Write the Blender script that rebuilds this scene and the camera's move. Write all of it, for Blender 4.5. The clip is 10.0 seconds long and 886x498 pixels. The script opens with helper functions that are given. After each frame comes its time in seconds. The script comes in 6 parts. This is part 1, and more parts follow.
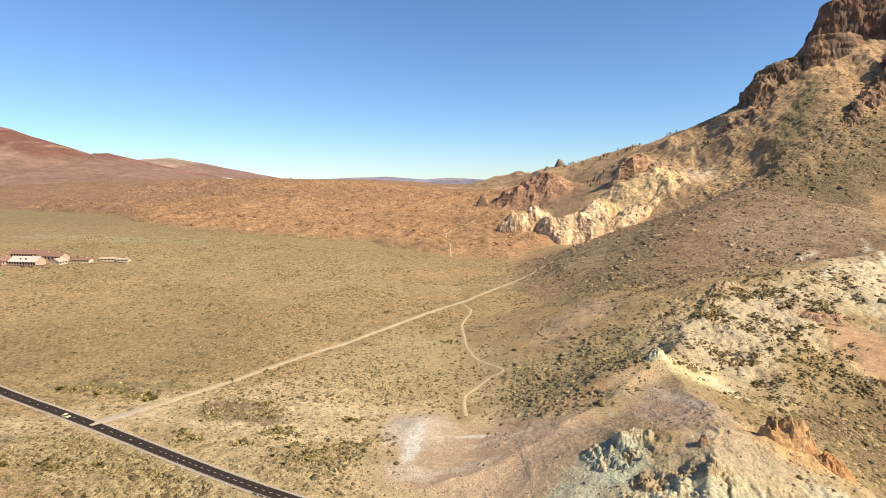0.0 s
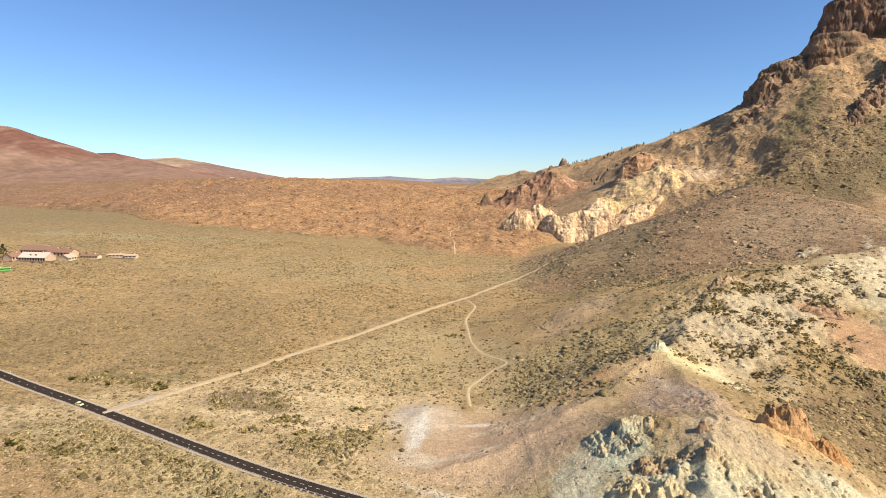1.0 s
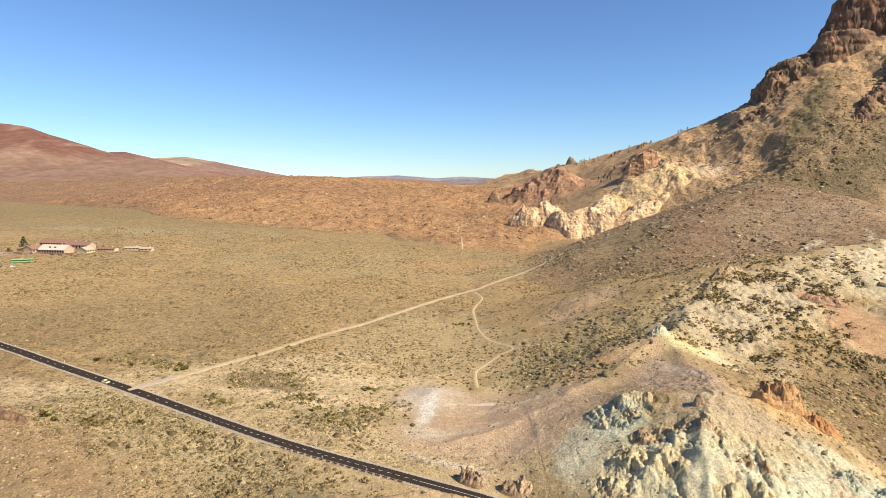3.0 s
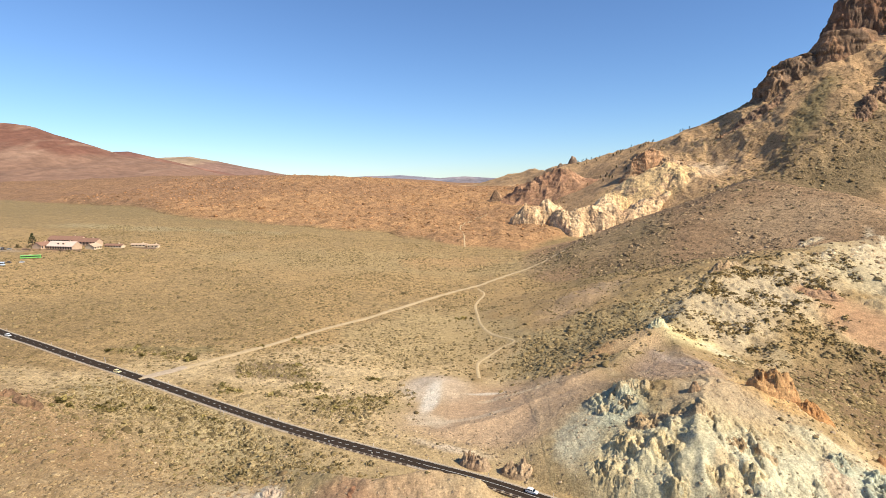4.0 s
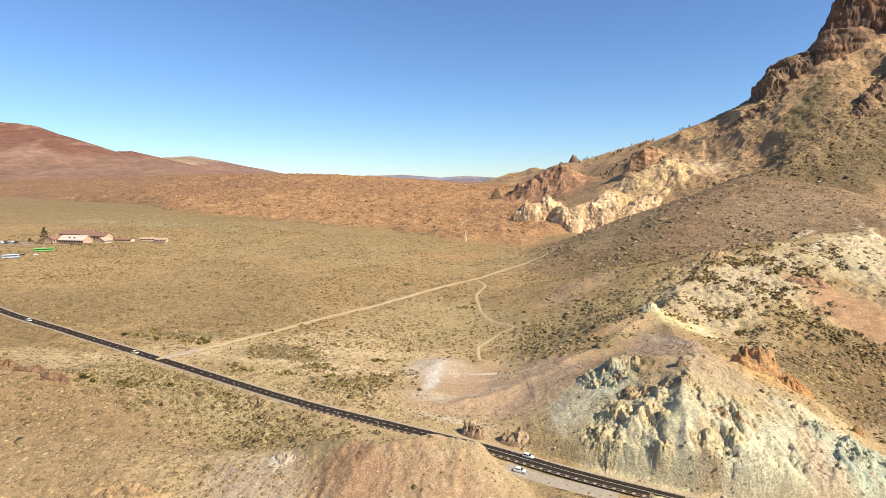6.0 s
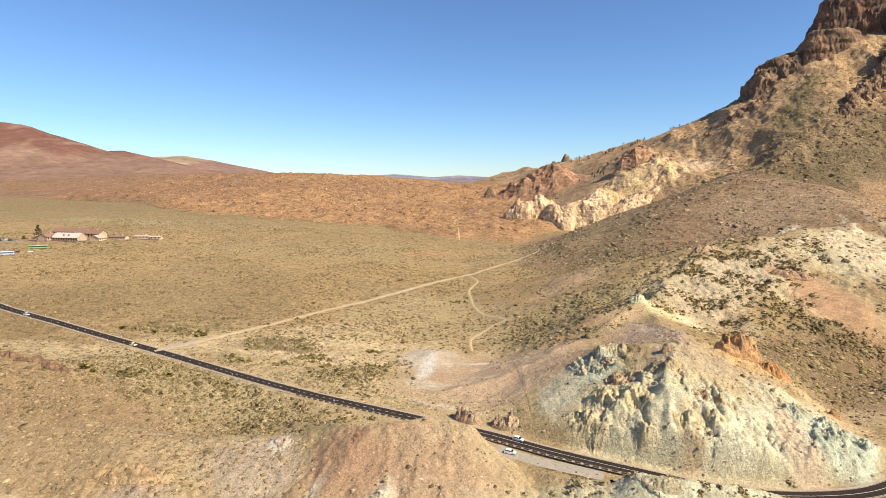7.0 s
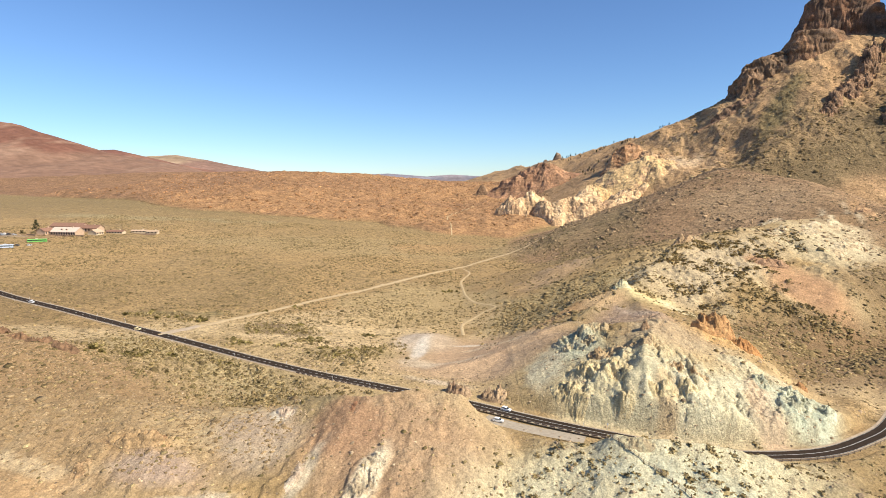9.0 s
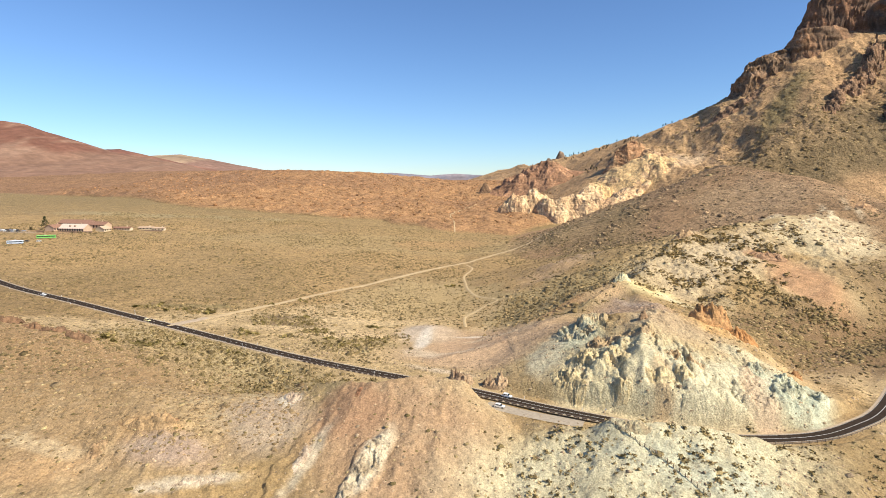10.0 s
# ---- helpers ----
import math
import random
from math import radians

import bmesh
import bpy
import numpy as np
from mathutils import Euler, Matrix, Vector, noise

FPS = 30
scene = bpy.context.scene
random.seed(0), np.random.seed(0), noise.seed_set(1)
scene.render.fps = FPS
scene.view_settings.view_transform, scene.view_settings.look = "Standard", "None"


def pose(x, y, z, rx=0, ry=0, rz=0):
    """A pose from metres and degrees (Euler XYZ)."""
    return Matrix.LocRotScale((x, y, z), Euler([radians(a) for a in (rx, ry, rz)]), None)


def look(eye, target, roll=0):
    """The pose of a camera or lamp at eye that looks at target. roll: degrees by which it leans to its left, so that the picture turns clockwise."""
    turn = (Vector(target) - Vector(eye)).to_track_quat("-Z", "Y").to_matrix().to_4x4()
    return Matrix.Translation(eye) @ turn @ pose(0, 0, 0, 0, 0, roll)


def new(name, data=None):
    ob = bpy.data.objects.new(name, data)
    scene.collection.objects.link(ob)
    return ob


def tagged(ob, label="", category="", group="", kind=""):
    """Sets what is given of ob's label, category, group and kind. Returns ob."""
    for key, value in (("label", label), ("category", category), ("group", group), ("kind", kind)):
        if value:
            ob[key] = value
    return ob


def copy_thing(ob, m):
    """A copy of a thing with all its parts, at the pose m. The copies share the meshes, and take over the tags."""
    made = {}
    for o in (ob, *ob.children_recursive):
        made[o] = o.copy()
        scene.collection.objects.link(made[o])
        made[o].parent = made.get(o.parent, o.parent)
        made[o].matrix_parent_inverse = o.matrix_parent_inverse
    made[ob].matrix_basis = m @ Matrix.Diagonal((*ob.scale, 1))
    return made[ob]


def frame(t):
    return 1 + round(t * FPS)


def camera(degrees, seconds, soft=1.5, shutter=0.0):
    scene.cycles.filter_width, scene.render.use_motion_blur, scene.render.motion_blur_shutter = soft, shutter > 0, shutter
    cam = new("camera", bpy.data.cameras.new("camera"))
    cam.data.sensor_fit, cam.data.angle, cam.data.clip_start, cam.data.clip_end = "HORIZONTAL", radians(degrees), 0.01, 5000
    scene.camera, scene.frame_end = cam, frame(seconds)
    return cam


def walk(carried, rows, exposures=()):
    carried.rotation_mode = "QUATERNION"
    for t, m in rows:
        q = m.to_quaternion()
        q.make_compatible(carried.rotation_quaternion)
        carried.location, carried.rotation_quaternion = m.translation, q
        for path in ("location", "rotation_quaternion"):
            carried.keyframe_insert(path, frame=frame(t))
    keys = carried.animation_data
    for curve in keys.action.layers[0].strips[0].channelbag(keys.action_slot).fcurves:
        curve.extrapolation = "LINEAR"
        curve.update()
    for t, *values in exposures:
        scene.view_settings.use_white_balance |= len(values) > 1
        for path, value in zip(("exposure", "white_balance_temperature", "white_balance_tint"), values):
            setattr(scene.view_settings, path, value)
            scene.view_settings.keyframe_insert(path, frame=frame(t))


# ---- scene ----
cam = camera(78.0, 10.0, soft=0.9)
METRES, EYE, TILT, LEAN, TURN = 72.0, 110.0, -7.2, 0.0, 0.0
ROWS = [
    (0.0, 0.0, 0.0, 0.0, 0.0, 0.0, -0.0),
    (0.5, -0.0021, -0.0315, -0.0232, 0.15, 0.0, -0.03),
    (1.0, -0.0048, -0.068, -0.0487, 0.4, 0.0, -0.08),
    (1.5, -0.0076, -0.103, -0.0719, 0.74, -0.01, -0.14),
    (2.0, -0.0106, -0.1417, -0.0963, 0.98, -0.02, -0.17),
    (2.5, -0.0131, -0.1797, -0.1184, 1.05, -0.02, -0.19),
    (4.0, -0.0173, -0.3115, -0.1903, 1.39, -0.01, -0.28),
    (4.5, -0.0172, -0.3562, -0.2134, 1.46, -0.0, -0.28),
    (5.0, -0.0175, -0.4068, -0.2389, 1.53, -0.0, -0.29),
    (5.5, -0.0168, -0.4539, -0.2621, 1.59, 0.0, -0.29),
    (7.0, -0.0093, -0.5981, -0.3366, 0.86, -0.01, -0.16),
    (7.5, -0.0079, -0.6443, -0.36, 0.06, -0.01, -0.07),
    (8.0, -0.0055, -0.6941, -0.3855, 0.03, -0.01, -0.05),
    (8.5, -0.0034, -0.7397, -0.4089, 0.06, -0.02, -0.05),
    (9.0, -0.0011, -0.7876, -0.4352, 0.14, -0.02, -0.06),
    (9.5, 0.0015, -0.8302, -0.4593, 0.34, -0.03, -0.07),
    (10.0, 0.0032, -0.8722, -0.4849, 0.49, -0.08, -0.06),
]
walk(cam, [(t, pose(0, 0, EYE, TILT, LEAN, TURN) @ pose(METRES * x, METRES * y, METRES * z, 90 + pitch, roll, yaw)) for t, x, y, z, yaw, pitch, roll in ROWS])


# ---- light ----
SUN_EL, SUN_AZ = 42.5, 119.0          # degrees; azimuth clockwise from +y
world = bpy.data.worlds.new("sky")
scene.world = world
world.use_nodes = True
wn = world.node_tree.nodes
sky = wn.new("ShaderNodeTexSky")
sky.sky_type = "NISHITA"
sky.sun_disc = False
sky.sun_elevation = radians(SUN_EL)
sky.sun_rotation = radians(SUN_AZ)
sky.altitude = 2100.0
sky.air_density, sky.dust_density, sky.ozone_density = 1.2, 0.0, 3.0
clear = wn.new("ShaderNodeVectorMath")          # a clear, deep blue mountain sky
clear.operation = "MULTIPLY"
clear.inputs[1].default_value = (0.80, 0.975, 1.2)
world.node_tree.links.new(sky.outputs[0], clear.inputs[0])
world.node_tree.links.new(clear.outputs[0], wn["Background"].inputs[0])
wn["Background"].inputs[1].default_value = 0.083
sun = new("sun", bpy.data.lights.new("sun", "SUN"))
sun.data.energy, sun.data.angle, sun.data.color = 5.0, radians(0.53), (1.0, 0.915, 0.76)
scene.view_settings.exposure = 0.57
SUN_DIR = Vector((math.sin(radians(SUN_AZ)) * math.cos(radians(SUN_EL)), math.cos(radians(SUN_AZ)) * math.cos(radians(SUN_EL)), math.sin(radians(SUN_EL))))
sun.matrix_world = look(SUN_DIR * 900, (0, 0, 0))


# ---- noise ----
def lattice(ix, iy, iz, seed):
    h = (ix.astype(np.int64) * 374761393 + iy.astype(np.int64) * 668265263 + iz.astype(np.int64) * 2147483647 + seed * 974711) & 0xFFFFFFFF
    h = ((h ^ (h >> 13)) * 1274126177) & 0xFFFFFFFF
    h = ((h ^ (h >> 16)) * 2246822519) & 0xFFFFFFFF
    return ((h ^ (h >> 15)) & 0xFFFFFF) / float(0xFFFFFF)


def noise2(x, y, seed=0):
    ix, iy = np.floor(x), np.floor(y)
    fx, fy = x - ix, y - iy
    fx, fy = fx * fx * (3 - 2 * fx), fy * fy * (3 - 2 * fy)
    o = np.zeros(1, dtype=np.int64)
    a, b = lattice(ix, iy, o, seed), lattice(ix + 1, iy, o, seed)
    c, d = lattice(ix, iy + 1, o, seed), lattice(ix + 1, iy + 1, o, seed)
    return (a + (b - a) * fx) * (1 - fy) + (c + (d - c) * fx) * fy


def fbm(x, y, size, octaves=4, seed=0, gain=0.5):
    """Fractal noise from 0 to 1; size: metres of the largest lumps."""
    s, amp, tot, f = 0.0, 1.0, 0.0, 1.0 / size
    for k in range(octaves):
        a = 0.6 * k + 0.3
        s = s + amp * noise2((x * math.cos(a) - y * math.sin(a)) * f + 17.3 * k, (x * math.sin(a) + y * math.cos(a)) * f - 9.1 * k, seed + k)
        tot += amp
        amp *= gain
        f *= 2.03
    return s / tot


def ridged(x, y, size, octaves=4, seed=0, gain=0.55):
    s, amp, tot, f = 0.0, 1.0, 0.0, 1.0 / size
    for k in range(octaves):
        a = 0.7 * k + 0.2
        n = noise2((x * math.cos(a) - y * math.sin(a)) * f + 11.7 * k, (x * math.sin(a) + y * math.cos(a)) * f + 5.3 * k, seed + k)
        s = s + amp * (1 - np.abs(2 * n - 1)) ** 1.5
        tot += amp
        amp *= gain
        f *= 2.1
    return s / tot


def step(v, lo, hi):
    t = np.clip((v - lo) / (hi - lo), 0, 1)
    return t * t * (3 - 2 * t)


def smax(a, b, k):
    h = np.clip(0.5 + 0.5 * (a - b) / k, 0, 1)
    return b + (a - b) * h + k * h * (1 - h)


def ridge_line(x, y, nodes):
    """Height of a ridge: nodes of crest x, y, z and the slope on its left and right side."""
    best = np.full(x.shape, -1e4)
    for (ax, ay, az, al, ar), (bx, by, bz, bl, br) in zip(nodes, nodes[1:]):
        dx, dy = bx - ax, by - ay
        t = np.clip(((x - ax) * dx + (y - ay) * dy) / (dx * dx + dy * dy), 0, 1)
        dist = np.hypot(x - ax - t * dx, y - ay - t * dy)
        side = dx * (y - ay) - dy * (x - ax) > 0
        slope = np.where(side, al + (bl - al) * t, ar + (br - ar) * t)
        raw = ((x - ax) * dx + (y - ay) * dy) / (dx * dx + dy * dy)
        past = np.abs(raw - t) * math.hypot(dx, dy) / np.maximum(dist, 1e-6)
        slope = slope + (np.where(t <= 0, max(al, ar), max(bl, br)) - slope) * past
        best = np.maximum(best, az + (bz - az) * t - slope * dist)
    return best


def near_line(x, y, pts):
    """Distance to a polyline, and the height interpolated along it."""
    best, zz = np.full(x.shape, 1e9), np.zeros(x.shape)
    for (ax, ay, az), (bx, by, bz) in zip(pts, pts[1:]):
        dx, dy = bx - ax, by - ay
        t = np.clip(((x - ax) * dx + (y - ay) * dy) / (dx * dx + dy * dy), 0, 1)
        dist = np.hypot(x - ax - t * dx, y - ay - t * dy)
        m = dist < best
        best, zz = np.where(m, dist, best), np.where(m, az + (bz - az) * t, zz)
    return best, zz


def smooth_line(pts, per=12):
    """Catmull-Rom points through a few nodes."""
    p = [np.array(q, float) for q in pts]
    p = [2 * p[0] - p[1]] + p + [2 * p[-1] - p[-2]]
    out = []
    for k in range(1, len(p) - 2):
        for j in range(per):
            t = j / per
            out.append(0.5 * (2 * p[k] + (p[k + 1] - p[k - 1]) * t + (2 * p[k - 1] - 5 * p[k] + 4 * p[k + 1] - p[k + 2]) * t * t + (3 * p[k] - p[k - 1] - 3 * p[k + 1] + p[k + 2]) * t ** 3))
    out.append(p[-2])
    return out


# ---- plan of the land ----
ROAD = smooth_line([(-640, 560, 17), (-470, 433, 13.2), (-320, 315.7, 10.1), (-228, 265, 6.4), (-160, 235, 1.1), (-76, 194, -3.6), (-19.5, 170, -5.6), (10, 157.5, -6.4), (38, 142.5, -7),
                    (64, 130.5, -7.5), (88, 121.5, -8.2), (109, 119, -8.6), (133, 121, -8.4), (153, 129, -7.8), (171, 140, -7), (198, 165, -5), (222, 190, -3)])
TRACK = [(-158, 233), (-147, 247), (-130, 270), (-112, 297), (-90, 333), (-55, 386), (2, 487), (50, 565), (88, 612), (133, 653)]
PATH_SIDE = [(20, 502), (25, 477), (15.6, 432), (15.6, 387), (17, 359), (24, 335), (35, 311), (27, 304), (17, 293), (11.6, 283), (11.3, 258)]
LAVA_EDGE = [(-2600, 1550), (-1110, 1250), (-640, 1040), (-540, 930), (-410, 830), (-243, 826), (-113, 816), (-19, 774), (90, 750), (150, 800), (180, 850), (230, 1100), (300, 2600)]
LAVA_TRACK = [(11, 760), (10, 830), (6, 895), (32, 990), (58, 1015)]

MOUNTAIN = [(250, 2900, 120, 0.3, 0.3), (400, 1900, 158, 0.4, 0.4), (560, 1700, 200, 0.45, 0.5), (640, 1450, 249, 0.5, 0.5), (690, 1256, 276, 0.5, 0.49), (745, 1225, 325, 0.5, 0.52),
            (800, 1200, 378, 0.5, 0.62), (1000, 1180, 425, 0.5, 0.62), (1500, 1000, 460, 0.5, 0.6), (2200, 700, 460, 0.5, 0.6)]
BROWN_HILL = [(150, 772, 0, 0.4, 0.35), (228, 705, 36, 0.45, 0.36), (292, 682, 58, 0.45, 0.38), (350, 640, 100, 0.4, 0.4), (398, 545, 86, 0.35, 0.36), (404, 515, 74, 0.35, 0.34), (408, 485, 65, 0.3, 0.32), (415, 450, 60, 0.3, 0.3),
              (440, 330, 46, 0.3, 0.25), (520, 200, 45, 0.3, 0.3)]
TAN_RIDGE = [(408, 450, 59, 0.3, 0.25), (276, 391, 51.5, 0.26, 0.25), (179, 347, 40, 0.28, 0.26), (140, 300, 27, 0.4, 0.32), (108, 264, 21, 0.4, 0.4)]
SPINE = [(108, 265, 22.5, 0.26, 0.4), (111, 247, 17.4, 0.22, 0.34), (111, 230, 16.6, 0.24, 0.32), (107, 208, 18.8, 0.28, 0.32), (98, 187, 21.8, 0.4, 0.32), (91, 177, 21.2, 0.5, 0.36)]
PROW = [(93, 180, 21.2, 0.5, 0.5), (85, 162, 18.2, 0.42, 0.6), (79, 148, 15.2, 0.45, 0.9), (77, 139, 10, 1.3, 1.3)]
LOW_PROW = [(84, 172, 18.5, 0.5, 0.5), (73, 161, 14.0, 0.55, 0.7), (63, 152, 8, 0.8, 0.9), (54, 147, 0.5, 0.8, 0.8)]
FACE_RIM = [(79, 148, 15.5, 0.3, 1.1), (90, 140, 11, 0.3, 1.2), (104, 146, 8, 0.3, 0.75), (122, 151, 5.5, 0.3, 0.6), (137, 150, 1.5, 0.3, 0.5), (150, 150, -3, 0.3, 0.4)]
EAST_ARM = [(98, 187, 22, 0.34, 0.32), (113, 187, 18.5, 0.34, 0.34), (126, 187, 15.5, 0.34, 0.36), (138, 178, 9.5, 0.3, 0.42), (152, 168, 3, 0.25, 0.45), (168, 157, -6, 0.25, 0.4)]
WEST_ARM = [(94, 184, 21.5, 0.45, 0.3), (80, 188, 20, 0.6, 0.36), (70, 191, 18, 0.8, 0.42), (61, 189, 10, 0.85, 0.45), (45, 187, 1.5, 0.5, 0.4), (30, 184, -3.5, 0.4, 0.35)]
APRON = [(108, 264, 22, 0.32, 0.45), (86, 249, 14, 0.22, 0.4), (68, 238, 7.5, 0.2, 0.35), (45, 220, 2.5, 0.2, 0.3), (20, 204, -2, 0.2, 0.3), (0, 195, -4.5, 0.2, 0.3), (-14, 190, -7, 0.2, 0.3)]
MOUND = [(-75, 168, -8, 0.25, 0.2), (-45, 148, 0.5, 0.5, 0.45), (-29, 138.5, 4.2, 0.6, 0.45), (-8, 142, 6.4, 0.7, 0.42), (7, 139, 4.6, 0.7, 0.45), (19, 129, -4.5, 0.7, 0.45)]
LOW_MOUND = [(52, 113, -11, 0.4, 0.4), (61, 112, 0.4, 0.6, 0.45), (70, 110, 0.6, 0.55, 0.42), (80, 108, 0.4, 0.5, 0.4), (92, 106, -0.3, 0.5, 0.4), (102, 104, -1.9, 0.45, 0.38), (128, 94, -9, 0.3, 0.35)]
LAYBY = [(16, 145.5, -7.3), (26, 139.5, -7.6), (38, 134, -7.9), (52, 128, -8.1)]
GULLY = [(320, 262, 0), (245, 232, 0), (198, 212, 0), (175, 185, 0), (162, 158, 0)]
KNOLL = [(-300, 210, 15, 0.15, 0.15), (-190, 186, 10.5, 0.2, 0.2), (-130, 143, 1, 0.3, 0.25), (-97, 117, -1.5, 0.35, 0.4)]


def lava_side(x, y):
    """Metres into the lava field (negative outside)."""
    xs, ys = [p[0] for p in LAVA_EDGE], [p[1] for p in LAVA_EDGE]
    e = np.interp(x, xs, ys)
    e = e + (fbm(x, y, 120, 3, 71) - 0.5) * 90
    return (y - e) * 0.85


def land(x, y):
    left = 44 * np.tanh(np.maximum(20 - x, 0) * 0.085 / 44) * (0.62 + 0.38 * step(y, 250, 560))
    z = -7 + left + 60 * (1 - np.exp(-(np.maximum(y - 430, 0) / 850) ** 2)) * (1 - 0.55 * step(-x, 250, 900) * (1 - step(y, 1400, 1900)))
    z = z + step(y, 1500, 4500) * 12 - 34 * step(-x, 500, 2000) * step(y, 900, 2000)
    south = np.maximum(150 - y, 0)
    z = z - south * 0.12 - 5 * step(south, 10, 60)
    z = z - 8 * np.exp(-((x + 108) / 45) ** 2 - ((y - 168) / 22) ** 2)
    z = z - 45 * step(-y, -40, 240)
    z = z + (fbm(x, y, 130, 4, 3) - 0.5) * 4
    lv = lava_side(x, y)
    crest = np.exp(-((y - 1720) / 420.0) ** 2) * step(lv, 60, 700)
    z = z + step(lv, -5, 45) * (4 + 9 * ridged(x, y, 60, 4, 21)) + crest * (16 + 8 * fbm(x, y, 260, 3, 24))
    z = z + step(lv, 0, 120) * (fbm(x, y, 22, 3, 23) - 0.4) * 6
    m = ridge_line(x + (fbm(x, y, 160, 3, 5) - 0.5) * 70, y + (fbm(x, y, 160, 3, 6) - 0.5) * 70, MOUNTAIN)
    on = step(m, 20, 150)
    m = m + on * ((ridged(x, y * 0.6, 170, 5, 8) - 0.55) * 34)
    z = smax(z, m, 14)
    b = ridge_line(x, y, BROWN_HILL) + (fbm(x, y, 70, 5, 9) - 0.5) * 7
    z = smax(z, b, 9)
    t = ridge_line(x + (fbm(x, y, 30, 3, 12) - 0.5) * 14, y + (fbm(x, y, 30, 3, 13) - 0.5) * 14, TAN_RIDGE)
    t = t + step(t, 0, 12) * (fbm(x, y, 22, 5, 14) - 0.5) * 7
    z = smax(z, t, 5)
    for k, (line, rough) in enumerate(((SPINE, 1.2), (PROW, 2.0), (LOW_PROW, 2.0), (FACE_RIM, 2.0), (EAST_ARM, 1.6), (WEST_ARM, 1.8), (APRON, 0.7), (LOW_MOUND, 2.5))):
        c = ridge_line(x + (fbm(x, y, 18, 3, 15) - 0.5) * 6, y + (fbm(x, y, 18, 3, 16) - 0.5) * 6, line)
        c = c + (ridged(x, y, 14, 4, 17 + k) - 0.5) * rough
        z = smax(z, c, 2.5)
    d = ridge_line(x + (fbm(x, y, 14, 3, 18) - 0.5) * 5, y, MOUND) + (fbm(x, y, 16, 4, 19) - 0.5) * 2.5
    z = smax(z, d, 3)
    z = z + 3.0 * np.exp(-((x + 10) / 10) ** 2 - ((y - 245) / 12) ** 2)          # low heap of pale ash
    kn = ridge_line(x, y, KNOLL) + (fbm(x, y, 40, 4, 20) - 0.5) * 4
    z = smax(z, kn, 4)
    gd, _ = near_line(x, y, GULLY)
    z = z - 13 * np.exp(-(gd / 19) ** 2) * step(z, -7, 8)
    z = z + (fbm(x, y, 9, 3, 2) - 0.5) * 1.0
    dist, rz = near_line(x, y, ROAD)
    w = 1 - step(dist, 5.4, 10.5)
    z = z + (rz - 0.15 - z) * w
    lay, lz = near_line(x, y, LAYBY)
    return z + (lz - z) * (1 - step(lay, 5.0, 9.0))


NX, NY = 780, 720


def spread(lo, hi, mid, soft, n):
    a, b = math.asinh((lo - mid) / soft), math.asinh((hi - mid) / soft)
    return mid + soft * np.sinh(np.linspace(a, b, n))


GX, GY = spread(-3700, 3000, 40, 90, NX), spread(-260, 4700, 165, 85, NY)
XX, YY = np.meshgrid(GX, GY)
ZZ = land(XX, YY)


def height(x, y):
    """Height of the ground sheet, on its own facets."""
    x, y = np.asarray(x, float), np.asarray(y, float)
    i = np.clip(np.searchsorted(GX, x) - 1, 0, NX - 2)
    j = np.clip(np.searchsorted(GY, y) - 1, 0, NY - 2)
    u, v = (x - GX[i]) / (GX[i + 1] - GX[i]), (y - GY[j]) / (GY[j + 1] - GY[j])
    return (ZZ[j, i] * (1 - u) + ZZ[j, i + 1] * u) * (1 - v) + (ZZ[j + 1, i] * (1 - u) + ZZ[j + 1, i + 1] * u) * v


def frame_in(x, y, x0, x1, y0, y1, soft):
    """1 well inside a rectangle, 0 at its rim."""
    return step(np.minimum(np.minimum(x - x0, x1 - x), np.minimum(y - y0, y1 - y)), 0, soft)


def flat_spot(x, y, cx, cy, rx, ry, rot=0.0):
    c, s = math.cos(radians(rot)), math.sin(radians(rot))
    u, v = ((x - cx) * c + (y - cy) * s) / rx, (-(x - cx) * s + (y - cy) * c) / ry
    return 1 - step(np.hypot(u, v), 0.7, 1.0)


def blocks(x, y, size, seed):
    """Broken blocks: each cell has its own height and tilt, 0 to 1."""
    gx, gy = x / size, y / size
    ix, iy = np.floor(gx), np.floor(gy)
    o = np.zeros(1, dtype=np.int64)
    best, val = np.full(np.shape(x), 9.0), np.zeros(np.shape(x))
    for dx in (-1, 0, 1):
        for dy in (-1, 0, 1):
            cx, cy = ix + dx, iy + dy
            px, py = cx + lattice(cx, cy, o, seed), cy + lattice(cx, cy, o, seed + 1)
            d = (gx - px) ** 2 + (gy - py) ** 2
            h = lattice(cx, cy, o, seed + 2) + (gx - px) * (lattice(cx, cy, o, seed + 3) - 0.5) * 0.9 + (gy - py) * (lattice(cx, cy, o, seed + 4) - 0.3) * 0.9
            m = d < best
            best, val = np.where(m, d, best), np.where(m, h, val)
    return val


def cut(x, y, size, seed):
    """Sharp broken rock: ledges and clefts, 0 to 1."""
    r = ridged(x, y, size, 4, seed, 0.6)
    return 0.6 * r + 0.4 * np.floor(r * 7 + fbm(x, y, size * 0.5, 2, seed + 5)) / 7


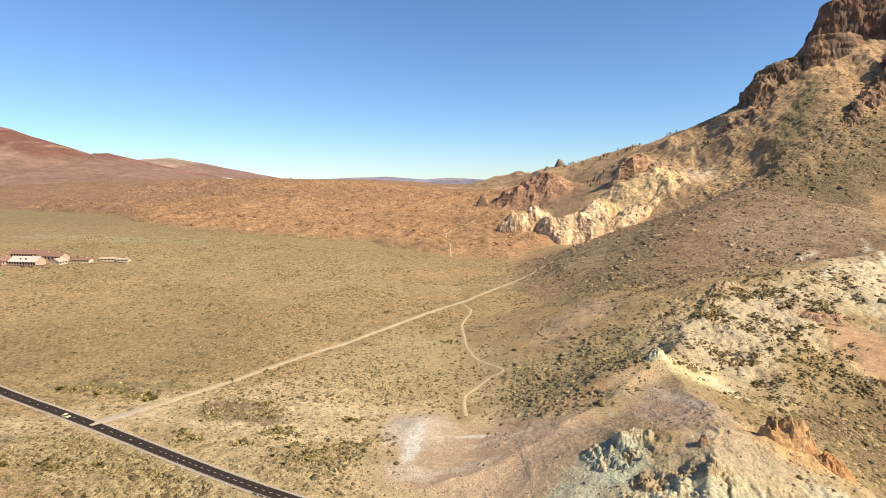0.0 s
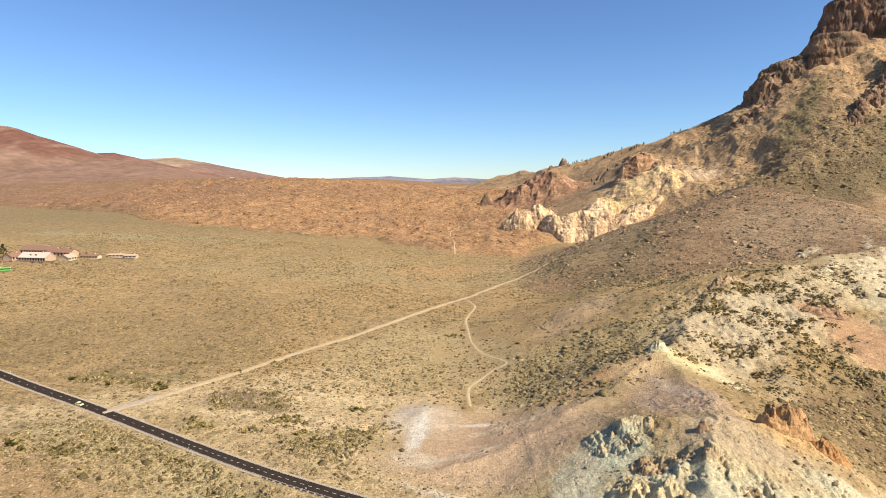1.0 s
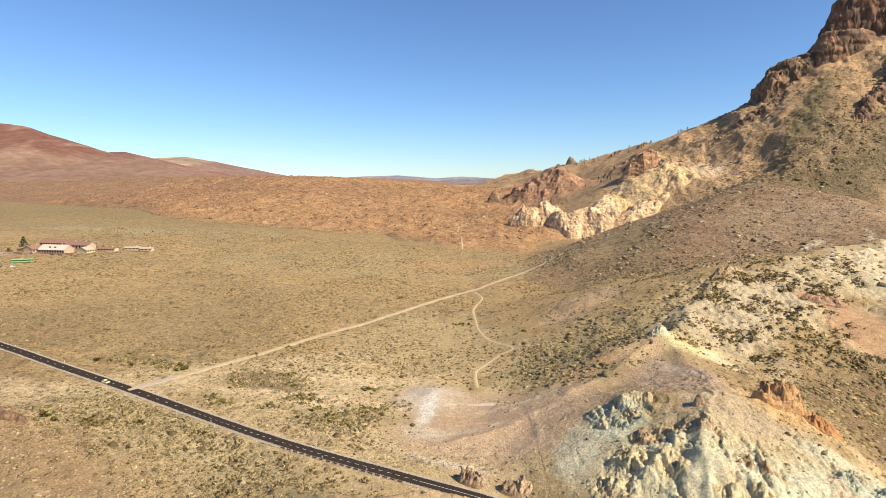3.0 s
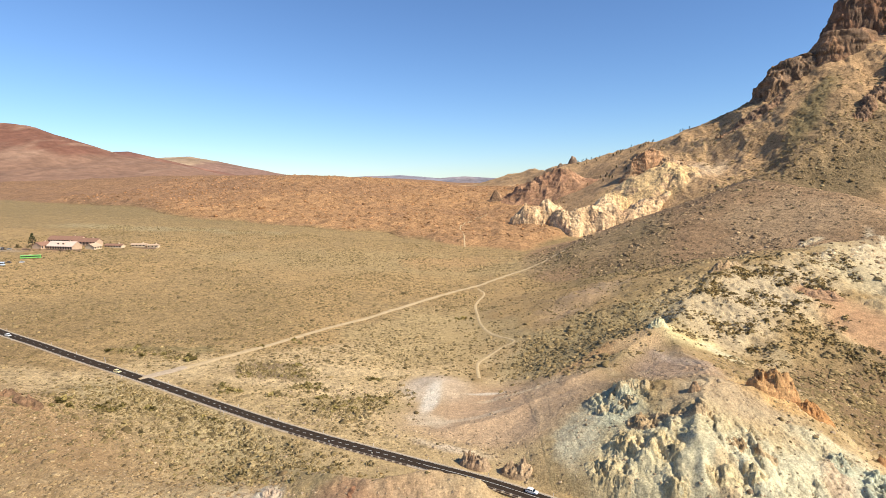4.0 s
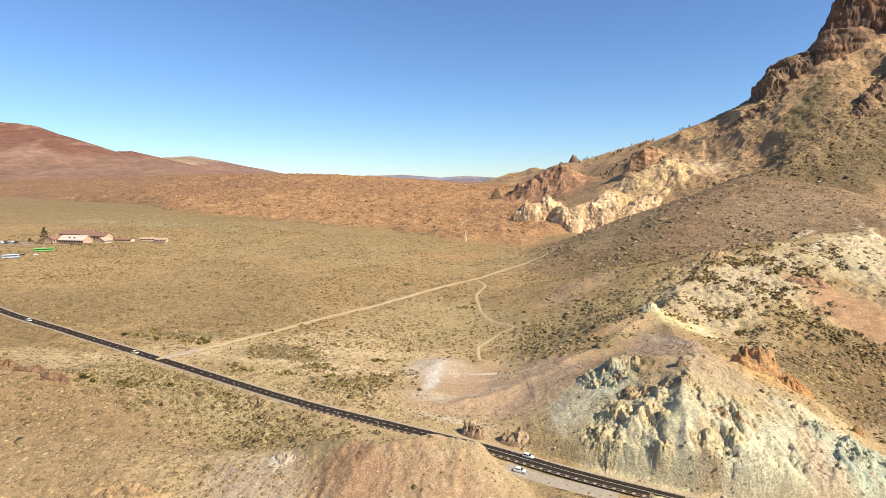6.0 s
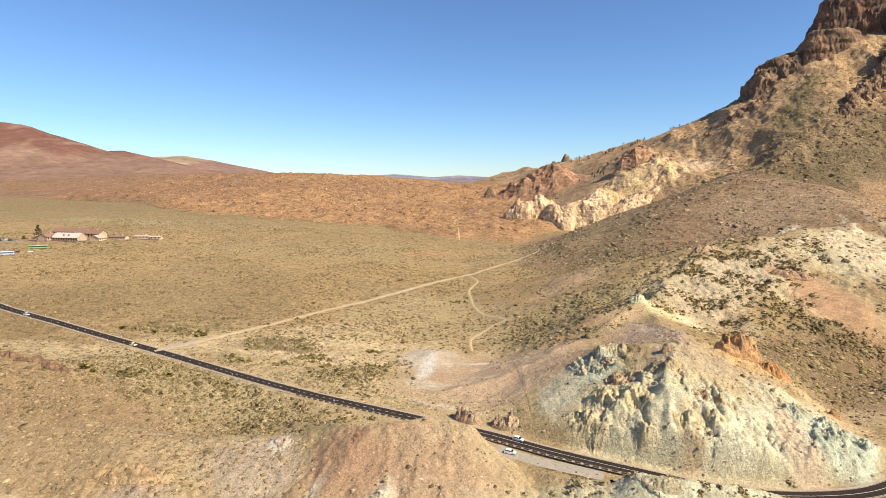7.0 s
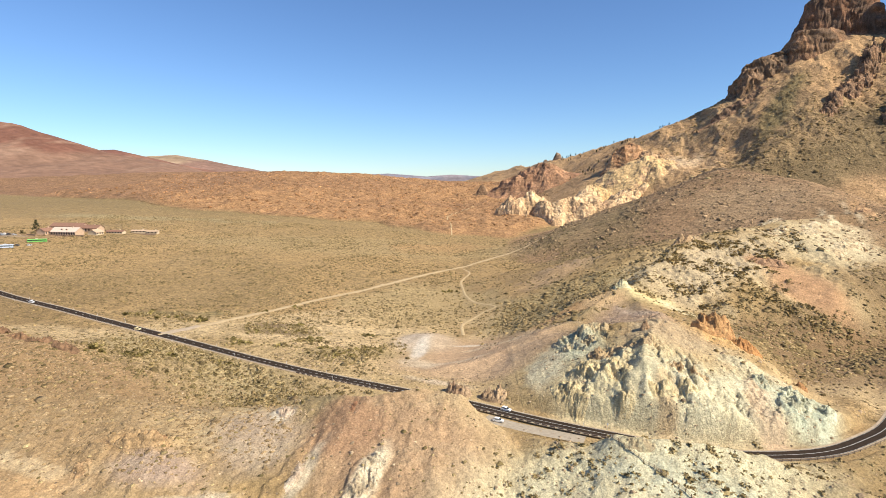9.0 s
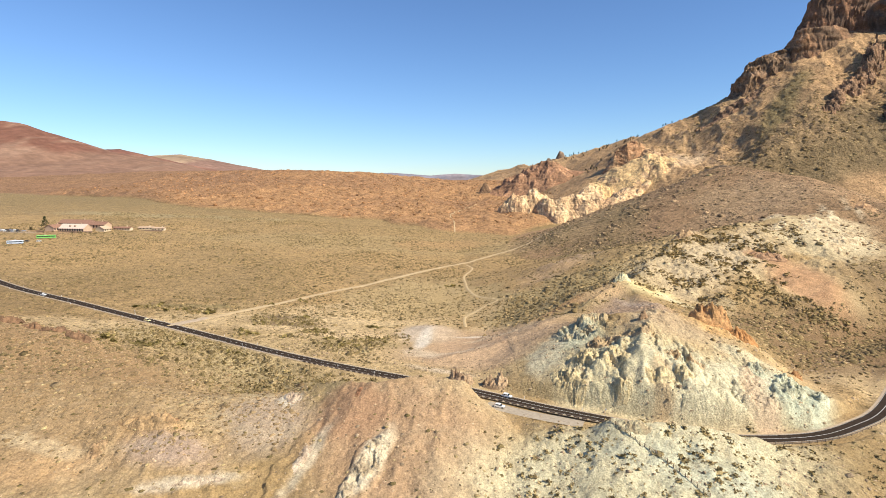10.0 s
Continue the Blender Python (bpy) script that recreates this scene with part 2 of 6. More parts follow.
def relief(x, y):
    """Fine relief of the clay slopes and rock faces near the road, in metres over the broad land."""
    x, y = np.asarray(x, float), np.asarray(y, float)
    wx, wy = x + (fbm(x, y, 8, 3, 401) - 0.5) * 6, y + (fbm(x, y, 8, 3, 402) - 0.5) * 6
    rock = np.maximum(flat_spot(wx, wy, 74, 150, 32, 27, 10), flat_spot(wx, wy, 65, 188, 16, 11, -10))
    rock = np.maximum(rock, flat_spot(wx, wy, 110, 142, 44, 26, 5) * 0.75)
    rock = rock * step(fbm(x, y, 16, 3, 403), 0.26, 0.46)
    clay = np.maximum(flat_spot(x, y, 95, 175, 80, 60) * (0.35 + 0.65 * step(x - 0.25 * (y - 150), 62, 92)), flat_spot(x, y, -40, 108, 150, 52) * 0.8) * (1 - rock)
    clay = np.maximum(clay, flat_spot(x, y, 70, 96, 90, 36) * 0.7)
    clay = np.maximum(clay, flat_spot(x, y, 30, 215, 60, 50) * 0.22)
    spur = flat_spot(x, y, 205, 320, 105, 85, 30)
    rill = ridged(wx * 1.0, wy * 0.35, 7, 4, 404)
    h = rock * ((fbm(wx, wy, 13, 3, 405) - 0.5) * 1.8 + (ridged(wx + 0.25 * wy, wy * 0.22, 6.5, 4, 406) - 0.5) * 1.9 + (blocks(wx, wy * 0.6, 6.5, 412) - 0.5) * 1.6 + (blocks(x + 0.3 * (wx - x), y * 0.7, 2.6, 414) - 0.5) * 1.5 + (blocks(x, y, 1.2, 416) - 0.5) * 0.9 + (ridged(wx + 0.2 * wy, wy * 0.16, 3.4, 3, 417) - 0.5) * 1.5)
    h = h + clay * ((rill - 0.5) * 1.5 + (fbm(x, y, 2.2, 3, 407) - 0.5) * 0.6 + (blocks(x, y, 1.6, 420) - 0.5) * 0.45)
    rib = np.maximum(flat_spot(wx, wy, -26, 104, 6, 17, -18), flat_spot(wx, wy, -53, 106, 4.5, 22, -12))
    rib = np.maximum(rib, np.maximum(flat_spot(wx, wy, -101, 118, 14, 4.5, 5), flat_spot(wx, wy, -119, 111, 6, 8)))
    rib = np.maximum(rib, flat_spot(wx, wy, -84, 96, 20, 2.6, -12) * 0.6)
    h = h + rib * (0.2 + 0.9 * blocks(wx, wy * 0.7, 4.0, 408) + 0.7 * blocks(x, y, 1.5, 418))
    spur = spur * (1 - flat_spot(x, y, 227, 276, 18, 38))
    h = h + spur * (1 - clay) * (1 - rock) * ((cut(wx, wy, 12, 409) - 0.45) * 2.0 + (blocks(x, y, 3.2, 410) - 0.5) * 1.1)
    d, _ = near_line(x, y, ROAD)
    lay, _ = near_line(x, y, LAYBY)
    h = h * step(d, 5.5, 9.5) * step(lay, 5.5, 8.5)
    # rills and ledges of the mountain side
    m = frame_in(x, y, 330, 1010, 790, 1300, 50) * step(ridge_line(x, y, MOUNTAIN) - height(x, y), -45, -15)
    if np.any(m > 0):
        p, q = 0.95 * x - 0.3 * y, 0.3 * x + 0.95 * y
        p = p + (fbm(x, y, 60, 4, 430) - 0.5) * 50
        h = h + m * ((ridged(p, q * 0.22, 60, 5, 431) - 0.5) * 14 + step(fbm(x, y, 90, 3, 432), 0.48, 0.6) * (cut(p, q * 0.7, 20, 433) - 0.4) * 6 + (fbm(x, y, 9, 3, 434) - 0.5) * 3)
    b = frame_in(x, y, 40, 470, 285, 725, 30) * step(ridge_line(x, y, BROWN_HILL) - height(x, y), -12, -4) * (1 - spur)
    if np.any(b > 0):
        p, q = 0.8 * x - 0.6 * y, 0.6 * x + 0.8 * y
        p = q * 0.9 + (fbm(x, y, 30, 3, 435) - 0.5) * 16
        h = h + b * ((ridged(p, (x - 0.4 * y) * 0.18, 15, 4, 436) - 0.5) * 2.2 + (fbm(x, y, 3.5, 3, 437) - 0.5) * 0.9)
    v = frame_in(x, y, -900, 260, 760, 1800, 40) * step(lava_side(x, y), -4, 14)
    if np.any(v > 0):
        h = h + v * ((ridged(x, y, 30, 4, 438) - 0.45) * 7 + (cut(x, y, 11, 439) - 0.4) * 2.6)
    return h


def surface(x, y):
    return height(x, y) + relief(x, y)


SUNK = ZZ.copy()
HIDDEN = np.zeros(ZZ.shape, dtype=bool)          # deep under a finer sheet
on_hill = step(ridge_line(XX, YY, BROWN_HILL) - ZZ, -9, -3) * step(0.85 - flat_spot(XX, YY, 212, 325, 95, 78, 30), 0.0, 0.5)
for x0, x1, y0, y1, deep, soft, where in ((34, 156, 114, 241, 2.6, 6, 1.0), (-186, 146, 66, 148, 2.6, 6, 1.0), (109, 316, 239, 411, 2.6, 6, 1.0), (345, 995, 805, 1285, 16, 60, 1.0),
                                          (50, 460, 295, 715, 3, 12, on_hill), (-885, 245, 775, 1785, 6, 40, step(lava_side(XX, YY), 14, 50))):
    inside = (XX > x0) & (XX < x1) & (YY > y0) & (YY < y1)
    edge = np.minimum(np.minimum(XX - x0, x1 - XX), np.minimum(YY - y0, y1 - YY))
    HIDDEN |= inside & (edge > 1.6 * soft) & (np.asarray(where) > 0.999)
    SUNK[inside] = np.minimum(SUNK, ZZ - deep * step(edge, 0, soft) * where)[inside]
d_road, _ = near_line(XX, YY, ROAD)
SUNK = np.where(d_road < 7, ZZ, SUNK)


# ---- materials ----
def earth(name, grain=1.0, bump=0.5, contrast=0.5, rough=0.95, fleck=0.0, fleck_colour=(0.06, 0.055, 0.03), fleck_size=1.0, pale_colour=(0.5, 0.37, 0.2), pale=0.7):
    """Soil or rock: the colour of the zone, with grain, stains and relief of real size; fleck: share of dark scrub too small to model."""
    m = bpy.data.materials.new(name)
    m.use_nodes = True
    n, l = m.node_tree.nodes, m.node_tree.links
    bsdf = n["Principled BSDF"]
    bsdf.inputs["Roughness"].default_value = rough
    bsdf.inputs["Specular IOR Level"].default_value = 0.15
    zone = n.new("ShaderNodeAttribute")
    zone.attribute_name = "zone"
    geo = n.new("ShaderNodeNewGeometry")
    last = zone.outputs["Color"]
    for size, amount, detail in ((grain, contrast, 5), (grain * 3.4, contrast * 0.55, 4), (grain * 11, contrast * 0.4, 4)):
        tex = n.new("ShaderNodeTexNoise")
        tex.inputs["Scale"].default_value = 1.0 / size
        tex.inputs["Detail"].default_value = detail
        tex.inputs["Roughness"].default_value = 0.65
        l.new(geo.outputs["Position"], tex.inputs["Vector"])
        ramp = n.new("ShaderNodeMapRange")
        ramp.inputs["From Min"].default_value, ramp.inputs["From Max"].default_value = 0.3, 0.7
        ramp.inputs["To Min"].default_value, ramp.inputs["To Max"].default_value = 1 - amount, 1 + amount
        l.new(tex.outputs["Fac"], ramp.inputs["Value"])
        mul = n.new("ShaderNodeVectorMath")
        mul.operation = "SCALE"
        l.new(last, mul.inputs[0])
        l.new(ramp.outputs[0], mul.inputs["Scale"])
        last = mul.outputs[0]
    if fleck:
        for size, colour, share in ((fleck_size, fleck_colour, fleck), (fleck_size * 0.45, pale_colour, fleck * pale), (fleck_size * 2.6, fleck_colour, fleck * 0.7)):
            tex = n.new("ShaderNodeTexVoronoi")
            tex.inputs["Scale"].default_value = 1.0 / (size * 2.0)
            l.new(geo.outputs["Position"], tex.inputs["Vector"])
            ramp = n.new("ShaderNodeMapRange")
            ramp.inputs["From Min"].default_value, ramp.inputs["From Max"].default_value = 0.24, 0.36
            ramp.inputs["To Min"].default_value, ramp.inputs["To Max"].default_value = share, 0.0
            l.new(tex.outputs["Distance"], ramp.inputs["Value"])
            pick = n.new("ShaderNodeSeparateColor")
            l.new(tex.outputs["Color"], pick.inputs[0])
            some = n.new("ShaderNodeMath")
            some.operation = "MULTIPLY"
            l.new(ramp.outputs[0], some.inputs[0])
            l.new(pick.outputs[0], some.inputs[1])
            mix = n.new("ShaderNodeMix")
            mix.data_type = "RGBA"
            mix.inputs["B"].default_value = (*colour, 1)
            l.new(some.outputs[0], mix.inputs["Factor"])
            l.new(last, mix.inputs["A"])
            last = mix.outputs["Result"]
    l.new(last, bsdf.inputs["Base Color"])
    tex = n.new("ShaderNodeTexNoise")
    tex.inputs["Scale"].default_value = 1.0 / (grain * 1.6)
    tex.inputs["Detail"].default_value = 6
    tex.inputs["Roughness"].default_value = 0.7
    l.new(geo.outputs["Position"], tex.inputs["Vector"])
    bm_node = n.new("ShaderNodeBump")
    bm_node.inputs["Strength"].default_value = bump
    bm_node.inputs["Distance"].default_value = grain * 1.2
    l.new(tex.outputs["Fac"], bm_node.inputs["Height"])
    l.new(bm_node.outputs[0], bsdf.inputs["Normal"])
    return m


def paint(name, colour, rough=0.6, metal=0.0, vary=0.12, size=0.6, spec=0.4):
    m = bpy.data.materials.new(name)
    m.use_nodes = True
    n, l = m.node_tree.nodes, m.node_tree.links
    bsdf = n["Principled BSDF"]
    bsdf.inputs["Roughness"].default_value, bsdf.inputs["Metallic"].default_value = rough, metal
    bsdf.inputs["Specular IOR Level"].default_value = spec
    geo = n.new("ShaderNodeNewGeometry")
    tex = n.new("ShaderNodeTexNoise")
    tex.inputs["Scale"].default_value, tex.inputs["Detail"].default_value = 1 / size, 5
    l.new(geo.outputs["Position"], tex.inputs["Vector"])
    ramp = n.new("ShaderNodeMapRange")
    ramp.inputs["From Min"].default_value, ramp.inputs["From Max"].default_value = 0.25, 0.75
    ramp.inputs["To Min"].default_value, ramp.inputs["To Max"].default_value = 1 - vary, 1 + vary
    l.new(tex.outputs["Fac"], ramp.inputs["Value"])
    mul = n.new("ShaderNodeVectorMath")
    mul.operation = "SCALE"
    mul.inputs[0].default_value = colour
    l.new(ramp.outputs[0], mul.inputs["Scale"])
    l.new(mul.outputs[0], bsdf.inputs["Base Color"])
    return m


PLAIN_MAT = earth("dry_plain", 0.8, 0.9, 0.5, fleck=0.9, fleck_colour=(0.10, 0.07, 0.03), fleck_size=1.05, pale=0.4)
LAVA_MAT = earth("red_lava", 2.2, 1.0, 0.5, fleck=0.75, fleck_colour=(0.12, 0.06, 0.028), fleck_size=2.2, pale_colour=(0.45, 0.26, 0.13))
SLOPE_MAT = earth("mountain_scree", 2.6, 1.0, 0.45, fleck=0.7, fleck_colour=(0.08, 0.06, 0.03), fleck_size=2.0, pale_colour=(0.42, 0.28, 0.16))
SCREE_MAT = earth("brown_scree", 0.9, 1.0, 0.55, fleck=1.0, fleck_colour=(0.065, 0.05, 0.028), fleck_size=1.1, pale_colour=(0.36, 0.26, 0.16))
CLAY_MAT = earth("coloured_clay", 0.6, 1.0, 0.34, fleck=0.35, fleck_colour=(0.17, 0.115, 0.06), fleck_size=0.6, pale_colour=(0.6, 0.46, 0.28), pale=0.25)
ROCK_MAT = earth("bare_rock", 1.5, 1.0, 0.6, fleck=0.7, fleck_colour=(0.12, 0.08, 0.05), fleck_size=1.6, pale_colour=(0.55, 0.42, 0.26))
FAR_MAT = earth("far_hill_soil", 40.0, 0.3, 0.25)
SHRUB_MAT = earth("shrub_leaves", 0.25, 0.6, 0.5)


# ---- colours of the land ----
TAN, SAND, DRY = (0.365, 0.240, 0.108), (0.52, 0.38, 0.205), (0.315, 0.212, 0.098)
GREEN_FLAT, LAVA, LAVA_DARK = (0.24, 0.172, 0.08), (0.36, 0.205, 0.098), (0.28, 0.16, 0.085)
SCREE, SCREE_DARK, CLAY_PINK = (0.48, 0.30, 0.15), (0.385, 0.24, 0.12), (0.42, 0.26, 0.155)
PALE, OCHRE, RUST, GREENISH = (0.60, 0.49, 0.31), (0.52, 0.36, 0.14), (0.38, 0.17, 0.07), (0.47, 0.48, 0.34)


def blend(col, other, w):
    w = np.clip(w, 0, 1)[..., None]
    return col * (1 - w) + np.array(other) * w


def spot(x, y, cx, cy, rx, ry, seed=40, rot=0.0, ragged=0.7):
    c, s = math.cos(radians(rot)), math.sin(radians(rot))
    u, v = ((x - cx) * c + (y - cy) * s) / rx, (-(x - cx) * s + (y - cy) * c) / ry
    d = np.hypot(u, v) + (fbm(x, y, max(rx, ry) * 0.6, 6, seed, 0.6) - 0.5) * 2.6 * ragged
    return 1 - step(d, 0.5, 1.25)


def land_colour(x, y, z):
    gy, gx = np.gradient(z)
    col = np.zeros(x.shape + (3,)) + np.array(TAN)
    col = blend(col, DRY, step(fbm(x, y, 60, 4, 30), 0.45, 0.62))
    col = blend(col, GREEN_FLAT, step(y + (fbm(x, y, 200, 3, 31) - 0.5) * 200, 560, 900) * 0.8)
    near = 1 - step(y - 0.25 * x, 270, 330)
    col = blend(col, SAND, near * step(fbm(x, y, 45, 5, 32), 0.47, 0.6) * 0.75)
    lv = lava_side(x, y)
    lava = blend(np.zeros(x.shape + (3,)) + np.array(LAVA), LAVA_DARK, step(fbm(x, y, 150, 5, 33), 0.45, 0.65) * 0.7)
    lava = blend(lava, (0.25, 0.145, 0.083), step(-x + (fbm(x, y, 200, 3, 39) - 0.5) * 200, 420, 640) * 0.75)
    lava = blend(lava, LAVA_DARK, step(y, 1500, 2100) * 0.8)
    w = step(lv, -6, 14)[..., None]
    col = col * (1 - w) + lava * w
    return col, lv


COL, LV = land_colour(XX, YY, ZZ)
MTN = ridge_line(XX, YY, MOUNTAIN)
HILL = ridge_line(XX, YY, BROWN_HILL)
warp = (fbm(XX, YY, 40, 4, 34) - 0.5) * 16
w_m = step(MTN - ZZ, -40, -12)
scree = blend(np.zeros(XX.shape + (3,)) + np.array(SCREE), SCREE_DARK, step(fbm(XX * 1.6, YY * 0.7, 120, 5, 35), 0.45, 0.62) * 0.8)
COL = COL * (1 - w_m[..., None]) + scree * w_m[..., None]
w_h = step(HILL - ZZ + warp * 0.2, -9, -4)
hillc = blend(np.zeros(XX.shape + (3,)) + np.array((0.305, 0.19, 0.102)), (0.215, 0.135, 0.072), step(fbm(XX, YY, 50, 5, 36), 0.48, 0.66) * 0.4)
COL = COL * (1 - w_h[..., None]) + hillc * w_h[..., None]


def tint(colour, cx, cy, rx, ry, rot=0.0, share=1.0, ragged=0.7, seed=41):
    """Lays a patch of soil of another colour, with a ragged rim, on the land."""
    global COL
    i0, i1 = np.searchsorted(GX, [cx - 1.9 * max(rx, ry), cx + 1.9 * max(rx, ry)])
    j0, j1 = np.searchsorted(GY, [cy - 1.9 * max(rx, ry), cy + 1.9 * max(rx, ry)])
    w = spot(XX[j0:j1, i0:i1], YY[j0:j1, i0:i1], cx, cy, rx, ry, seed, rot, ragged)
    COL[j0:j1, i0:i1] = blend(COL[j0:j1, i0:i1], colour, w * share)


# the plain
tint((0.275, 0.186, 0.086), -280, 335, 210, 85, 20, 0.75)
tint((0.265, 0.176, 0.08), -330, 250, 130, 65, 0, 0.85)
tint((0.34, 0.255, 0.125), -60, 600, 260, 70, 10, 0.5)
tint((0.40, 0.235, 0.105), -10, 640, 70, 40, 20, 0.6)
tint((0.46, 0.335, 0.17), -60, 205, 100, 55, -25, 0.75, 0.5, 106)
tint(SAND, -80, 246, 70, 26, -10, 0.85, 0.9, 42)
tint(SAND, -60, 290, 55, 14, 30, 0.7, 0.9, 43)
tint((0.40, 0.295, 0.145), -15, 330, 55, 70, 20, 0.7, 0.8, 44)
tint(SAND, -48, 232, 40, 7, -8, 0.9, 0.7, 100)
tint(SAND, -84, 262, 22, 8, 20, 0.7, 0.8, 101)
tint((0.48, 0.345, 0.175), -40, 262, 44, 26, 0, 0.85, 0.7, 102)
tint((0.20, 0.138, 0.08), -99, 252, 27, 14, -8, 0.9, 0.4, 45)
tint(SAND, -55, 258, 42, 9, 4, 0.85, 0.5, 123)
tint(SAND, -92, 236, 32, 5, -4, 0.9, 0.5, 124)
tint((0.34, 0.255, 0.12), -46, 214, 22, 12, 0, 0.7, 0.8, 46)
tint((0.50, 0.355, 0.185), -30, 200, 30, 10, -20, 0.8, 0.6, 105)
tint((0.20, 0.16, 0.07), -168, 278, 34, 6, 5, 0.7, 1.0, 47)
tint((0.31, 0.235, 0.115), 70, 285, 60, 42, 20, 0.85, 0.7, 48)
tint((0.375, 0.288, 0.145), -112, 185, 84, 25, -27, 0.95, 0.35, 50)
tint((0.36, 0.30, 0.165), -420, 740, 130, 30, 0, 0.5, 1.0, 51)
tint((0.31, 0.19, 0.11), -440, 545, 40, 16, -5, 0.75, 0.6, 93)
tint((0.33, 0.26, 0.2), -480, 530, 34, 10, -5, 0.8, 0.4, 94)
# scree hill
tint((0.40, 0.27, 0.16), 115, 395, 80, 26, 50, 0.7, 0.6, 52)
tint((0.40, 0.275, 0.155), 330, 520, 70, 70, 0, 0.55, 0.7, 53)
tint((0.19, 0.145, 0.07), 190, 560, 120, 40, 50, 0.5, 0.9, 54)
# pale spur with bushes
tint((0.25, 0.157, 0.083), 365, 410, 75, 75, 0, 0.95, 0.3, 107)
tint((0.235, 0.155, 0.08), 295, 262, 56, 42, 0, 0.9, 0.5, 108)
tint((0.50, 0.375, 0.225), 190, 316, 84, 36, 38, 1.0, 0.4, 55)
tint((0.54, 0.43, 0.26), 280, 366, 46, 12, 105, 0.6, 1.1, 56)
tint((0.54, 0.43, 0.26), 262, 330, 40, 12, 110, 0.7, 1.1, 57)
tint((0.36, 0.18, 0.085), 222, 311, 22, 10, -45, 0.9, 0.7, 59)
tint((0.215, 0.138, 0.07), 192, 226, 58, 28, 10, 0.95, 0.5, 60)
tint((0.225, 0.142, 0.072), 240, 212, 70, 32, 20, 0.95, 0.5, 61)
tint((0.52, 0.295, 0.15), 226, 276, 18, 35, 0, 1.0, 0.08, 58)
tint((0.235, 0.155, 0.08), 312, 262, 66, 52, 0, 0.95, 0.25, 110)
tint((0.55, 0.435, 0.265), 300, 355, 52, 27, 52, 0.9, 0.5, 125)
tint((0.60, 0.50, 0.33), 344, 432, 44, 3.2, 62, 0.85, 0.5, 126)
tint((0.60, 0.50, 0.33), 372, 440, 40, 2.6, 64, 0.7, 0.6, 127)
tint((0.60, 0.50, 0.33), 312, 466, 14, 5, 20, 0.8, 0.6, 128)
tint((0.48, 0.29, 0.14), 392, 452, 40, 8, 64, 0.85, 0.5, 129)
# coloured hill above the road
tint((0.445, 0.298, 0.178), 26, 216, 52, 37, 20, 1.0, 0.12, 109)
tint((0.475, 0.325, 0.195), 12, 196, 34, 14, -12, 0.8, 0.35, 62)
tint((0.52, 0.40, 0.26), 30, 232, 22, 2.2, 14, 0.7, 0.5, 76)
tint((0.54, 0.42, 0.29), 4, 206, 24, 2.0, 16, 0.6, 0.5, 112)
tint((0.52, 0.41, 0.28), -4, 180, 20, 4, -22, 0.9, 0.5, 103)
tint((0.47, 0.275, 0.125), 74, 255, 30, 8, 18, 0.9, 0.6, 63)
tint((0.55, 0.37, 0.19), 94, 257, 20, 9, 10, 0.95, 0.4, 65)
tint((0.42, 0.28, 0.18), 98, 216, 20, 32, 8, 1.0, 0.2, 64)
tint((0.47, 0.34, 0.245), 104, 226, 4, 18, 20, 0.7, 0.5, 113)
tint((0.64, 0.50, 0.25), 121, 256, 19, 12, -25, 1.0, 0.2, 66)
tint((0.63, 0.53, 0.32), 133, 246, 12, 6, -60, 0.9, 0.4, 114)
tint((0.56, 0.37, 0.15), 121, 259, 6, 3, -20, 0.7, 0.4, 130)
tint((0.44, 0.315, 0.185), 102, 178, 24, 16, 0, 1.0, 0.3, 67)
tint((0.54, 0.33, 0.14), 128, 186, 18, 13, -25, 0.95, 0.4, 73)
tint((0.53, 0.37, 0.19), 150, 168, 20, 6, -35, 0.9, 0.5, 74)
tint((0.58, 0.485, 0.295), 72, 151, 30, 24, -10, 1.0, 0.25, 68)
tint((0.47, 0.44, 0.295), 60, 184, 13, 15, -20, 1.0, 0.25, 69)
tint((0.48, 0.42, 0.285), 46, 176, 9, 18, -20, 0.85, 0.4, 115)
tint((0.61, 0.53, 0.345), 108, 140, 36, 20, 6, 1.0, 0.25, 71)
tint((0.56, 0.385, 0.245), 121, 137, 6, 18, -14, 0.75, 0.5, 72)
tint((0.55, 0.375, 0.20), 83, 137, 5, 9, -10, 0.7, 0.6, 116)
tint((0.49, 0.50, 0.36), 138, 141, 13, 19, -30, 0.9, 0.3, 70)
tint((0.61, 0.51, 0.32), 132, 158, 18, 5, -22, 0.9, 0.4, 117)
# pale crescent of ash beside the hill
tint((0.46, 0.345, 0.23), -10, 243, 19, 19, 0, 1.0, 0.05, 75)
tint((0.51, 0.405, 0.29), -17, 240, 11, 17, -20, 0.9, 0.15, 119)
tint((0.60, 0.52, 0.41), -13, 228, 4.5, 20, -8, 1.0, 0.06, 118)
tint((0.52, 0.41, 0.28), -14, 204, 10, 7, -10, 0.8, 0.3, 120)
tint((0.58, 0.49, 0.37), 15, 238, 12, 1.8, 6, 0.9, 0.25, 121)
